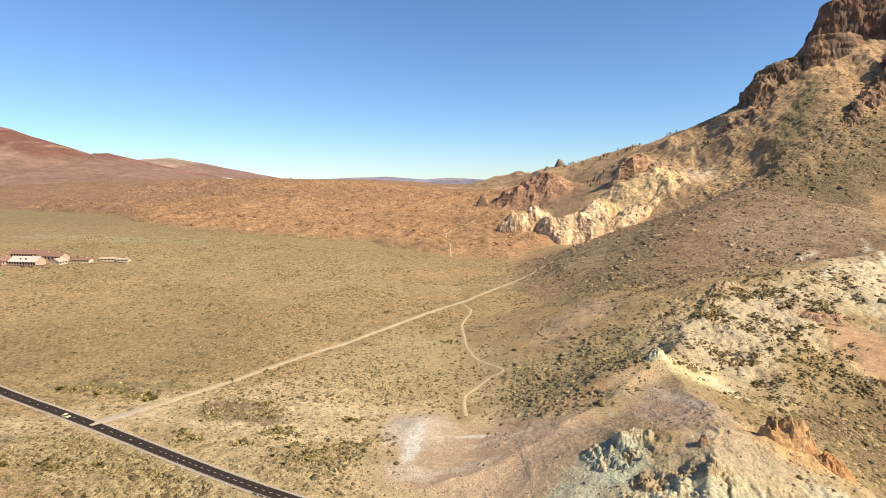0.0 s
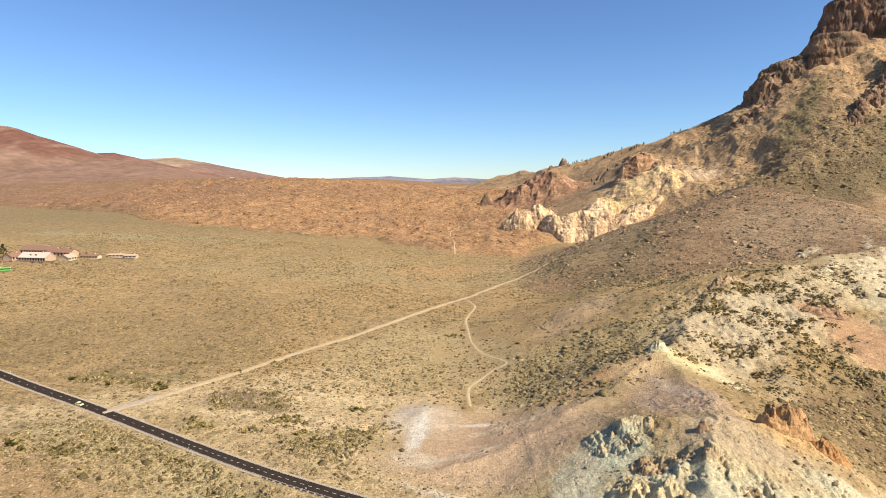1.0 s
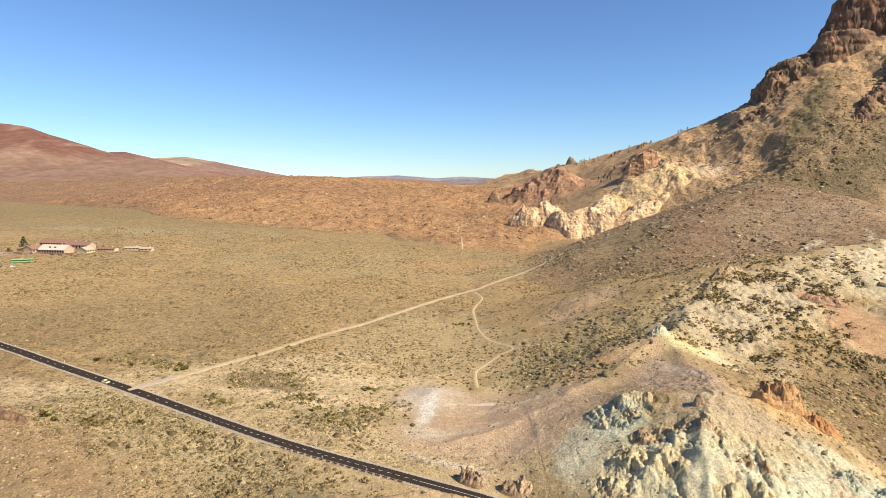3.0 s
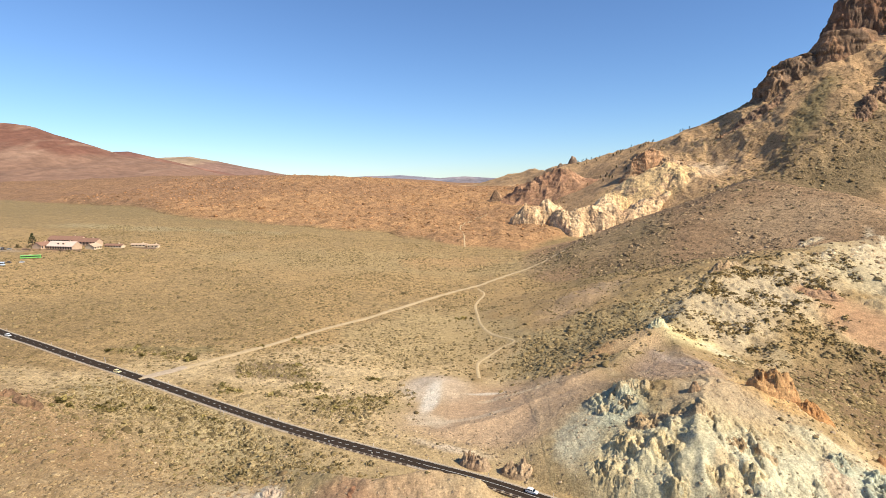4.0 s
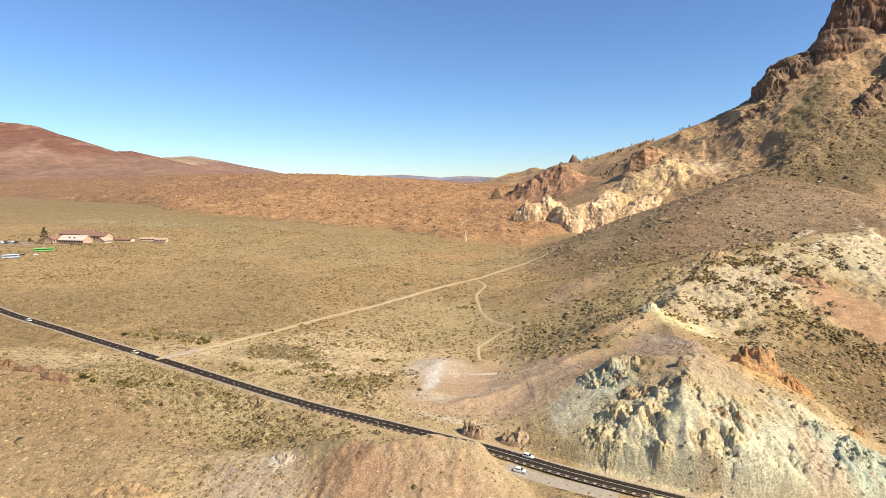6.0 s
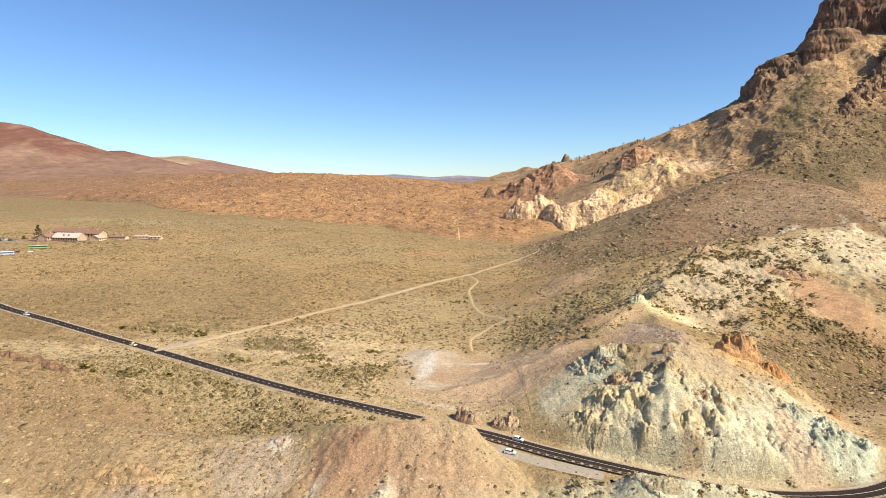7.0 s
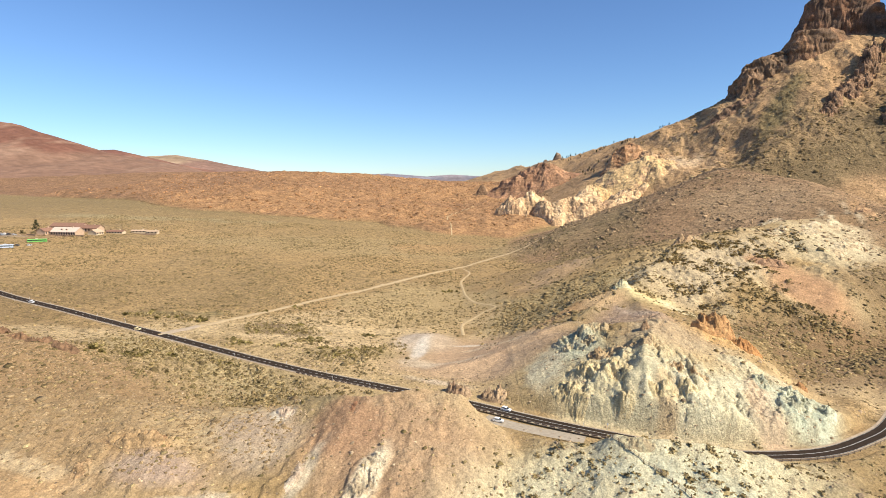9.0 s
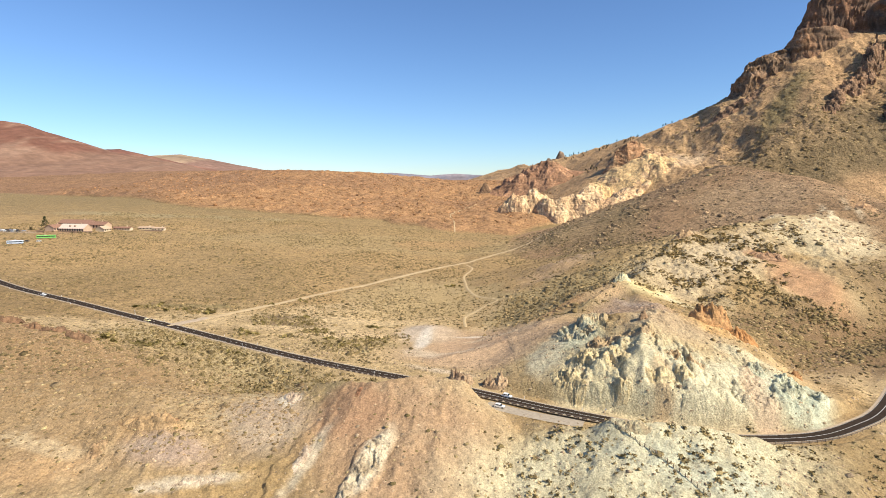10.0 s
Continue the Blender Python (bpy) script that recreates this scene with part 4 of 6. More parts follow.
rock_patch("rust_boulder", 155, 168, 6, 4, 0.22, lumps(2.4, 2.6, 237, 0.5, 0.5, 0.5, 0.5), two_tone((0.46, 0.25, 0.11), (0.36, 0.18, 0.08), 2, 133), CLAY_MAT, "rust-brown boulders on the end of the hill", "rock outcrop", rot=-20)
rock_patch("tan_knob_outcrop", 89, 177.5, 5.5, 4.5, 0.22, crag(3.6, 2.0, 136, 0.5, 2.2, 0.5, 0.4), two_tone((0.42, 0.27, 0.15), (0.32, 0.20, 0.11), 2, 133), CLAY_MAT, "small tan rock knob on the hill", "rock outcrop")
rock_patch("pale_yellow_outcrop", 107, 264, 13, 7, 0.3, lumps(3.6, 5.0, 108, 0.4, 0.7, 0.6, 0.5), two_tone((0.66, 0.58, 0.34), (0.58, 0.48, 0.26), 4, 134), CLAY_MAT, "small pale yellow rock cap on the hill spur", "rock outcrop")
for cx, cy, w, d, tall, turn in ((136, 143, 13, 22, 3.2, -30), (146, 139, 9, 12, 2.4, -30), (127, 150, 8, 10, 2.0, -20)):
    rock_patch("green_ledge", cx, cy, w, d, 0.32, lumps(tall, 5.0, 140 + int(cx), 0.8, 0.7, 0.7, 0.25), two_tone((0.50, 0.49, 0.34), (0.43, 0.41, 0.28), 5, 138), CLAY_MAT,
               "pale green rock ledges in the clay slope", "rock outcrop", rot=turn)
# jagged greenish cliff on the western arm of the hill
for cx, cy, w, d, tall, turn in ((72, 190, 11, 5, 1.5, -15), (64, 190, 10, 5, 1.5, 20), (57, 184, 8, 5, 0.9, 40), (66, 183, 8, 5, 0.9, -20)):
    rock_patch("green_crag", cx, cy, w, d, 0.25, lumps(tall, 4.5, 180 + int(cx), 0.7, 0.7, 0.7, 0.3), two_tone((0.53, 0.43, 0.255), (0.44, 0.335, 0.19), 3, 153), CLAY_MAT,
               "jagged grey-green rock teeth on the hill shoulder", "rock outcrop", rot=turn, ledge=0.5)
rock_patch("brown_pinnacle", 21, 162.5, 14, 8, 0.22, lumps(6.5, 4.0, 141, 0.6, 0.9, 0.6, 0.3), two_tone((0.48, 0.335, 0.20), (0.39, 0.26, 0.15), 3, 139), CLAY_MAT,
           "fluted brown clay pinnacles beside the road cut", "rock outcrop", rot=-24)
rock_patch("brown_pinnacle", 6, 168, 13, 7, 0.22, lumps(5.5, 4.0, 142, 0.6, 0.8, 0.6, 0.3), two_tone((0.43, 0.30, 0.185), (0.35, 0.23, 0.14), 3, 140), CLAY_MAT,
           "fluted brown clay bank beside the road cut", "rock outcrop", rot=-24)
for cx, cy, w, d, turn, warm in ((265, 372, 34, 14, 40, 0), (312, 466, 26, 9, 20, 0), (290, 372, 46, 16, 52, 0), (322, 392, 44, 14, 55, 0), (392, 452, 70, 14, 64, 1), (305, 348, 54, 18, 52, 0), (283, 330, 44, 14, 50, 0)):
    rock_patch("pale_rock_streak" if not warm else "orange_rock_streak", cx, cy, w, d, 0.5, lumps(1.6, 6.0, 160 + int(cx) % 37, 1.1, 0.8, 0.7, 0.3),
               two_tone((0.50, 0.31, 0.16), (0.42, 0.25, 0.13), 5, 150) if warm else two_tone((0.60, 0.48, 0.30), (0.52, 0.39, 0.23), 5, 149), CLAY_MAT,
               "orange rocks breaking through the hill slope" if warm else "streak of pale rocks breaking through the hill slope", "rock outcrop", rot=turn)
# broken blocks along the crest of the coloured face
for cx, cy, w, d, tall, turn, dark in ((77, 168, 17, 8, 1.9, -25, 1), (68, 169, 14, 9, 2.4, -40, 1), (84, 163, 11, 7, 1.5, -10, 1), (60, 160, 16, 12, 2.8, -60, 0), (49, 152, 13, 10, 3.0, -60, 0), (52, 146, 12, 8, 2.2, -60, 0), (70, 152, 15, 10, 2.2, -50, 0),
                                       (82, 139, 14, 8, 2.2, -15, 0), (93, 151, 9, 6, 1.3, 20, 1), (101, 148, 8, 6, 1.3, 0, 1), (69, 139, 12, 8, 2.0, -20, 0), (92, 139, 12, 6, 1.6, 0, 0)):
    rock_patch("cream_block", cx, cy, w, d, 0.3, lumps(tall, 5.0, 170 + int(cx) % 41, 0.8, 0.75, 0.8, 0.3), two_tone((0.48, 0.35, 0.20), (0.38, 0.26, 0.14), 4, 151) if dark else two_tone((0.58, 0.47, 0.27), (0.50, 0.39, 0.21), 4, 152), CLAY_MAT,
               "broken brown rocks along the crest of the clay face" if dark else "broken cream rock block standing out of the clay face", "rock outcrop", rot=turn)
rock_patch("tan_ledge", -107, 118, 26, 7, 0.3, lumps(1.8, 9.0, 152, 1.4, 0.8, 0.8, 0.2), two_tone((0.40, 0.265, 0.135), (0.35, 0.22, 0.11), 3, 147), CLAY_MAT, "crumbling orange-tan ledges in the clay bank", "rock outcrop", rot=-8)
for name, cx, cy, w, d, tall, turn, a, b, words in (
        ("cream_rib", -25, 106, 9, 22, 1.0, -24, (0.60, 0.50, 0.34), (0.50, 0.39, 0.25), "jagged rib of cream rock in the clay slope"), ("cream_rib", -32, 95, 6, 12, 1.1, -24, (0.60, 0.50, 0.34), (0.50, 0.39, 0.25), "jagged rib of cream rock in the clay slope"),
        ("grey_slab", -62, 144, 9, 7, 1.8, -40, (0.52, 0.42, 0.31), (0.42, 0.32, 0.23), "weathered grey rock slab at the head of the slope"), ("grey_slab", -49, 108, 4, 16, 1.0, -16, (0.52, 0.42, 0.31), (0.40, 0.30, 0.21), "broken grey rock rib in the clay slope"),
        ("red_crest_rock", -34, 135, 4, 11, 1.1, -12, (0.34, 0.17, 0.09), (0.26, 0.13, 0.07), "dark red rocks breaking out of the slope"), ("tan_ledge", -118, 106, 5, 9, 1.3, -20, (0.42, 0.28, 0.15), (0.33, 0.21, 0.11), "crumbling tan ledge in the clay bank"),
        ("tan_ledge", -97, 117, 6, 4, 1.6, 30, (0.44, 0.28, 0.14), (0.34, 0.20, 0.10), "crumbling tan ledge in the clay bank"), ("pale_ledge", -80, 95, 26, 3.5, 0.9, 16, (0.56, 0.45, 0.32), (0.46, 0.35, 0.24), "low pale rock ledge across the clay bank")):
    rock_patch(name, cx, cy, w, d, 0.25, lumps(tall, 3.6, 300 - int(cx), 1.0, 0.8, 0.9, 0.3), two_tone(a, b, 3, 154), CLAY_MAT, words, "rock outcrop", rot=turn)
rock_patch("mound_outcrop", 64, 111, 17, 8, 0.3, lumps(1.5, 4.0, 153, 0.8, 0.7, 0.8, 0.3), two_tone((0.48, 0.41, 0.25), (0.38, 0.30, 0.18), 3, 148), CLAY_MAT, "broken grey-green rocks at the head of the cream mound", "rock outcrop", rot=-10)
for cx, cy, w, d, turn in ((-176, 187, 16, 7, -15), (-190, 190, 14, 6, 10), (-207, 199, 22, 8, -20), (-228, 208, 20, 8, -10)):
    rock_patch("dark_red_outcrop", cx, cy, w, d, 0.35, lumps(2.6, 4.0, 148 - int(cx), 1.2, 0.8, 0.9, 0.3), two_tone((0.25, 0.145, 0.08), (0.17, 0.10, 0.058), 4, 146), CLAY_MAT, "low dark red rocks on a scrubby knoll", "rocks", rot=turn)


# ---- far hills ----
def far_hill(name, nodes, x0, x1, y0, y1, res, colour, label, rough=10, seed=80):
    x, y = np.meshgrid(np.arange(x0, x1, res), np.arange(y0, y1, res))
    z = ridge_line(x, y, nodes)
    z = z + (fbm(x, y, 260, 5, seed) - 0.5) * rough * 2 + (ridged(x, y, 300, 4, seed + 5) - 0.5) * rough
    foot = height(x, y)
    z = smax(z, foot - 14, 40)
    keep = (z > foot - 12)[:-1, :-1]
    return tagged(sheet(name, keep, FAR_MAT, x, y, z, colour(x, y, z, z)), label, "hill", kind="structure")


def cinder(upper, lower, fan, level, seed):
    """Volcanic slopes: dark red cinder above, paler fans of ash below."""
    def f(x, y, z, h):
        col = np.zeros(x.shape + (3,)) + np.array(lower)
        col = blend(col, upper, step(z + (fbm(x, y, 240, 5, seed) - 0.5) * 190, level - 30, level + 30))
        return blend(col, fan, step(ridged(x + 0.25 * z, y * 0.3, 170, 4, seed + 4), 0.6, 0.78) * 0.6)
    return f


far_hill("volcano", [(-3500, 3100, 425, 0.3, 0.3), (-2560, 3050, 415, 0.35, 0.3), (-2380, 3060, 390, 0.35, 0.3), (-2120, 3070, 290, 0.3, 0.22), (-1950, 3080, 245, 0.2, 0.16), (-1500, 3150, 130, 0.15, 0.12)],
         -3690, -1200, 1750, 3900, 14, cinder((0.185, 0.087, 0.058), (0.235, 0.138, 0.092), (0.30, 0.188, 0.128), 250, 121), "broad reddish-brown volcanic hill far off")
far_hill("far_red_cone", [(-2330, 3700, 285, 0.25, 0.25), (-2240, 3700, 288, 0.25, 0.25), (-2040, 3720, 228, 0.2, 0.2), (-1850, 3760, 165, 0.2, 0.2), (-1600, 3800, 115, 0.15, 0.15)],
         -2700, -1200, 3200, 4300, 14, two_tone((0.20, 0.095, 0.068), (0.235, 0.12, 0.08), 200, 122), "low dark red volcanic cone far off", 6)
far_hill("far_pale_hill", [(-2480, 4450, 272, 0.25, 0.25), (-2180, 4450, 286, 0.2, 0.2), (-1960, 4480, 246, 0.2, 0.2), (-1740, 4500, 150, 0.25, 0.25)],
         -2900, -1300, 3950, 4690, 14, lambda x, y, z, h: blend(two_tone((0.43, 0.31, 0.195), (0.36, 0.25, 0.16), 250, 123)(x, y, z, h), (0.25, 0.15, 0.11), np.maximum(step(x + (fbm(x, y, 200, 3, 125) - 0.5) * 240, -2010, -1900), step(z + (fbm(x, y, 90, 3, 126) - 0.5) * 30, 276, 288))), "pale sandy hill with a dark rim far off", 7)
# no haze in the air here: its blue is mixed into the hill colour
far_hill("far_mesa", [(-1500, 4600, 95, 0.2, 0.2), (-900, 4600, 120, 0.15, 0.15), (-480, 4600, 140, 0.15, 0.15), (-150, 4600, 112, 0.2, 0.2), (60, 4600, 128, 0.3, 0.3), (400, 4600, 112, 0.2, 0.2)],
         -1800, 700, 4200, 4690, 12, two_tone((0.20, 0.185, 0.21), (0.24, 0.205, 0.215), 200, 124), "low flat-topped hills on the horizon, coloured blue for haze", 5)


# ---- road ----
def ribbon(name, pts, lo, hi, lift, mat, parent=None, every=1):
    """A strip along a line of x, y, z between two offsets from it."""
    p = np.array(pts, float)
    d = np.gradient(p[:, :2], axis=0)
    d /= np.linalg.norm(d, axis=1)[:, None]
    nrm = np.stack([-d[:, 1], d[:, 0]], axis=1)
    a = np.concatenate([p[:, :2] + nrm * lo, p[:, 2:] + lift], axis=1)
    b = np.concatenate([p[:, :2] + nrm * hi, p[:, 2:] + lift], axis=1)
    n = len(p)
    v = np.concatenate([a, b])
    k = np.arange(n - 1)
    return mesh_object(name, v, np.stack([k, k + 1, k + 1 + n, k + n], axis=1), mat, smooth=True, parent=parent)


def resample(pts, stepm):
    p = np.array(pts, float)
    s = np.concatenate([[0], np.cumsum(np.linalg.norm(np.diff(p[:, :2], axis=0), axis=1))])
    t = np.arange(0, s[-1], stepm)
    return np.stack([np.interp(t, s, p[:, k]) for k in range(p.shape[1])], axis=1)


ASPHALT = paint("asphalt", (0.040, 0.028, 0.020), 0.95, vary=0.25, size=2.0, spec=0.08)
LINE = paint("road_line", (0.62, 0.60, 0.55), 0.7, vary=0.1)
GRAVEL = paint("gravel", (0.42, 0.325, 0.225), 0.95, vary=0.2, size=1.5, spec=0.1)
DUST = paint("dust", (0.46, 0.34, 0.195), 0.97, vary=0.15, size=3.0, spec=0.1)

PATH_SOIL = paint("path_soil", (0.47, 0.345, 0.19), 0.97, vary=0.2, size=2.0, spec=0.1)

road_pts = resample(ROAD, 2.0)
road = new("road")
tagged(road, "dark asphalt road with a dashed white centre line", "road", kind="structure")
ribbon("asphalt", road_pts, -2.75, 2.75, 0.10, ASPHALT, road)
ribbon("gravel_verge", road_pts, -3.7, 3.7, 0.02, GRAVEL, road)
ribbon("edge_line", road_pts, -2.6, -2.5, 0.115, LINE, road)
ribbon("edge_line", road_pts, 2.5, 2.6, 0.115, LINE, road)


def drape(name, pts, width, lift, mat, label):
    p = resample(smooth_line([(x, y, 0) for x, y in pts]), 1.5)
    d = np.gradient(p[:, :2], axis=0)
    d /= np.linalg.norm(d, axis=1)[:, None]
    nrm = np.stack([-d[:, 1], d[:, 0]], axis=1)
    rows, m = [], 5
    for k in range(m):
        off = (k / (m - 1) - 0.5) * width * (0.8 + 0.5 * fbm(p[:, 0], p[:, 1], 9, 2, 90 + k))
        xy = p[:, :2] + nrm * off[:, None]
        rows.append(np.concatenate([xy, (surface(xy[:, 0], xy[:, 1]) + lift - (0.25 if k in (0, m - 1) else 0))[:, None]], axis=1))
    n = len(p)
    k = np.arange(n - 1)
    f = np.concatenate([np.stack([k + j * n, k + 1 + j * n, k + 1 + (j + 1) * n, k + (j + 1) * n], axis=1) for j in range(m - 1)])
    return tagged(mesh_object(name, np.concatenate(rows), f, mat), label, "track", kind="structure")


drape("dirt_track", TRACK, 4.0, 0.3, DUST, "pale dusty dirt track across the plain")
drape("footpath", PATH_SIDE, 2.1, 0.2, PATH_SOIL, "pale winding footpath through the scrub")
drape("lava_path", LAVA_TRACK, 1.8, 0.5, DUST, "pale dusty path into the lava field")


# ---- shrubs, stones and trees ----
def dome(sides, rings):
    """A low bush: rings of (radius, height), closed by a tip."""
    v = [(r * math.cos(2 * math.pi * (k + 0.5 * j) / sides), r * math.sin(2 * math.pi * (k + 0.5 * j) / sides), z) for j, (r, z) in enumerate(rings) for k in range(sides)]
    f = []
    for j in range(len(rings) - 1):
        for k in range(sides):
            a, b, c, d = j * sides + k, j * sides + (k + 1) % sides, (j + 1) * sides + k, (j + 1) * sides + (k + 1) % sides
            f += [(a, b, c), (b, d, c)]
    v.append((0.1, 0.05, rings[-1][1] + 0.14))
    top = (len(rings) - 1) * sides
    f += [(top + k, top + (k + 1) % sides, len(v) - 1) for k in range(sides)]
    return np.array(v), np.array(f)


def scatter(name, x, y, size, tall, colours, shape, mat, label, category, sink=0.08, ragged=0.45, seed=1):
    """Many copies of one small shape joined into one mesh, each turned, stretched and roughened by chance."""
    v, f = shape
    rng = np.random.default_rng(seed)
    n = len(x)
    a = rng.uniform(0, 2 * math.pi, n)
    jit = 1 + rng.uniform(-ragged, ragged, (n, len(v)))
    px, py = v[None, :, 0] * jit * rng.uniform(0.75, 1.3, (n, 1)), v[None, :, 1] * jit
    vx = (px * np.cos(a)[:, None] - py * np.sin(a)[:, None]) * size[:, None] + x[:, None]
    vy = (px * np.sin(a)[:, None] + py * np.cos(a)[:, None]) * size[:, None] + y[:, None]
    vz = (v[None, :, 2] * (1 + rng.uniform(-ragged, ragged, (n, len(v)))) * tall[:, None] - sink) * size[:, None] + surface(x, y)[:, None]
    faces = (f[None] + (np.arange(n) * len(v))[:, None, None]).reshape(-1, f.shape[1])
    shade = rng.uniform(0.7, 1.3, (n, 1, 1)) * (0.85 + 0.3 * rng.random((n, len(v), 1)))
    col = (colours[:, None, :] * shade).reshape(-1, 3)
    ob = mesh_object(name, np.stack([vx, vy, vz], axis=-1).reshape(-1, 3), faces, mat, col, smooth=False)
    return tagged(ob, label, category, kind="stuff")


def throw(n, x0, x1, y0, y1, density, seed):
    """Places drawn by chance, kept where density(x, y) in 0..1 allows, and off the roads."""
    rng = np.random.default_rng(seed)
    x, y = rng.uniform(x0, x1, n), rng.uniform(y0, y1, n)
    keep = rng.random(n) < density(x, y)
    for line, gap in ((ROAD, 6.0), ([(p[0], p[1], 0) for p in TRACK], 3.2), ([(p[0], p[1], 0) for p in PATH_SIDE], 2.2)):
        d, _ = near_line(x, y, line)
        keep &= d > gap
    return x[keep], y[keep]


OLIVE, DARK_OLIVE, STRAW = np.array((0.175, 0.13, 0.055)), np.array((0.135, 0.10, 0.047)), np.array((0.36, 0.27, 0.13))


def mixed(n, share, seed, a=OLIVE, b=STRAW):
    rng = np.random.default_rng(seed)
    return np.where((rng.random(n) < share)[:, None], a[None], b[None])


def tuft(blades, seed):
    """A dry bush: twigs and leaves fanned out from a low, uneven heart."""
    r = random.Random(seed)
    v, f = [], []
    for k in range(blades):
        a, e = r.uniform(0, 2 * math.pi), r.uniform(0.1, 1.45)
        d = Vector((math.cos(a) * math.cos(e), math.sin(a) * math.cos(e), math.sin(e) * 0.8))
        side = Vector((-math.sin(a), math.cos(a), r.uniform(-0.5, 0.5))) * r.uniform(0.22, 0.42)
        tip, root = d * r.uniform(0.75, 1.15), d * 0.25
        n = len(v)
        v += [tuple(root - side * 0.7), tuple(root + side * 0.7), tuple(tip + side), tuple(tip - side * 0.6 + Vector((0, 0, 0.12)))]
        f += [(n, n + 1, n + 2), (n, n + 2, n + 3)]
    hv, hf = dome(5, ((0.62, 0.0), (0.5, 0.4)))
    f += [tuple(int(i) + len(v) for i in q) for q in hf]
    v += [tuple(q) for q in hv]
    return np.array(v), np.array(f)


TUFT = tuft(9, 2)
SMALL_BUSH = dome(4, ((1.0, 0.0), (0.72, 0.5)))


def plain_density(x, y):
    d = 0.25 + 0.75 * step(fbm(x, y, 40, 4, 201), 0.42, 0.62)
    d = d * (1 - step(lava_side(x, y), -25, 0)) * (ridge_line(x, y, BROWN_HILL) < 12)
    return d * (1 - 0.8 * spot(x, y, -80, 246, 70, 24, 42, -10, 0.9)) * (1 - 0.85 * spot(x, y, -55, 258, 42, 10, 123, 4, 0.5)) * (1 - 0.85 * spot(x, y, -92, 236, 32, 6, 124, -4, 0.5)) * (1 - spot(x, y, -60, 122, 70, 40, 78, 0, 0.3)) * (1 - spot(x, y, 60, 190, 90, 80, 41, 0, 0.2)) * (1 - spot(x, y, -4, 232, 26, 32, 75, 0, 0.3)) * (1 - spot(x, y, 12, 205, 42, 32, 109, -8, 0.2))


x, y = throw(90000, -520, 190, 150, 760, plain_density, 301)
rng = np.random.default_rng(5)
scatter("dry_scrub", x, y, rng.gamma(2.0, 0.19, len(x)) + 0.2, rng.uniform(0.7, 1.2, len(x)), mixed(len(x), 0.7, 6, np.array((0.16, 0.115, 0.052)), np.array((0.27, 0.19, 0.088))), SMALL_BUSH, SHRUB_MAT, "low dry olive and straw scrub on the plain", "scrub", seed=11)

x, y = throw(22000, 20, 460, 250, 700, lambda x, y: step(fbm(x, y, 60, 4, 202), 0.4, 0.65) * (ridge_line(x, y, BROWN_HILL) > -5) * np.maximum(0.15 + 0.75 * (x < 230), spot(x, y, 275, 655, 75, 26, 215, -20, 0.4)), 302)
scatter("hill_scrub", x, y, np.random.default_rng(7).gamma(3.0, 0.22, len(x)) + 0.25, np.full(len(x), 0.8), mixed(len(x), 0.85, 8, DARK_OLIVE), SMALL_BUSH, SHRUB_MAT, "sparse dark scrub on the scree hill", "scrub", seed=12)


def clumps(x, y, low, high, reach, seed):
    """Spreads a handful of bushes round each place, in flat, wide patches."""
    rng = np.random.default_rng(seed)
    count = rng.integers(low, high, len(x))
    size = np.repeat(rng.gamma(2.0, reach / 2, len(x)) + 0.3, count)
    n = len(size)
    return np.repeat(x, count) + rng.normal(0, 1, n) * size, np.repeat(y, count) + rng.normal(0, 0.8, n) * size


def spur_scrub(x, y):
    d = spot(x, y, 195, 318, 95, 42, 55, 38, 0.3) * (0.12 + 0.88 * step(fbm(x, y, 20, 3, 203), 0.46, 0.6))
    d = np.maximum(d, spot(x, y, 200, 262, 20, 40, 214, 30, 0.5) * 0.8)
    return d * (1 - spot(x, y, 227, 276, 18, 38, 58, 0, 0.1)) * (1 - spot(x, y, 105, 252, 40, 12, 65, -10, 0.4))


def valley_scrub(x, y):
    d = 0.55 * spot(x, y, 75, 285, 58, 40, 48, 20, 0.6)
    d = np.maximum(d, 0.7 * spot(x, y, 312, 262, 62, 48, 110, 0, 0.25))
    d = np.maximum(d, spot(x, y, 205, 220, 88, 36, 60, 10, 0.3) * (0.5 + 0.5 * step(fbm(x, y, 9, 3, 212), 0.42, 0.55)))
    return d * (1 - spot(x, y, 227, 276, 18, 38, 58, 0, 0.1)) * (1 - spot(x, y, 105, 252, 40, 12, 65, -10, 0.4)) * (1 - spot(x, y, 80, 200, 52, 40, 41, 0, 0.2))


BROWN_BUSH = np.array((0.29, 0.205, 0.085))
x, y = clumps(*throw(1250, 100, 330, 225, 400, spur_scrub, 303), 8, 34, 1.7, 31)
scatter("slope_scrub", x, y, np.random.default_rng(9).gamma(3.0, 0.24, len(x)) + 0.4, np.random.default_rng(10).uniform(0.35, 0.65, len(x)), mixed(len(x), 0.75, 10, BROWN_BUSH, np.array((0.33, 0.24, 0.11))), TUFT, SHRUB_MAT,
        "olive-brown bushes in flat clumps on the pale slope", "bushes", seed=13)
x, y = clumps(*throw(14000, 0, 380, 165, 340, valley_scrub, 313), 1, 6, 1.2, 32)
scatter("valley_scrub", x, y, np.random.default_rng(39).gamma(2.4, 0.25, len(x)) + 0.28, np.random.default_rng(40).uniform(0.4, 0.8, len(x)), mixed(len(x), 0.7, 41, np.array((0.20, 0.142, 0.064)), np.array((0.31, 0.22, 0.105))), SMALL_BUSH, SHRUB_MAT,
        "dense low brown scrub on the valley slope", "scrub", seed=33)


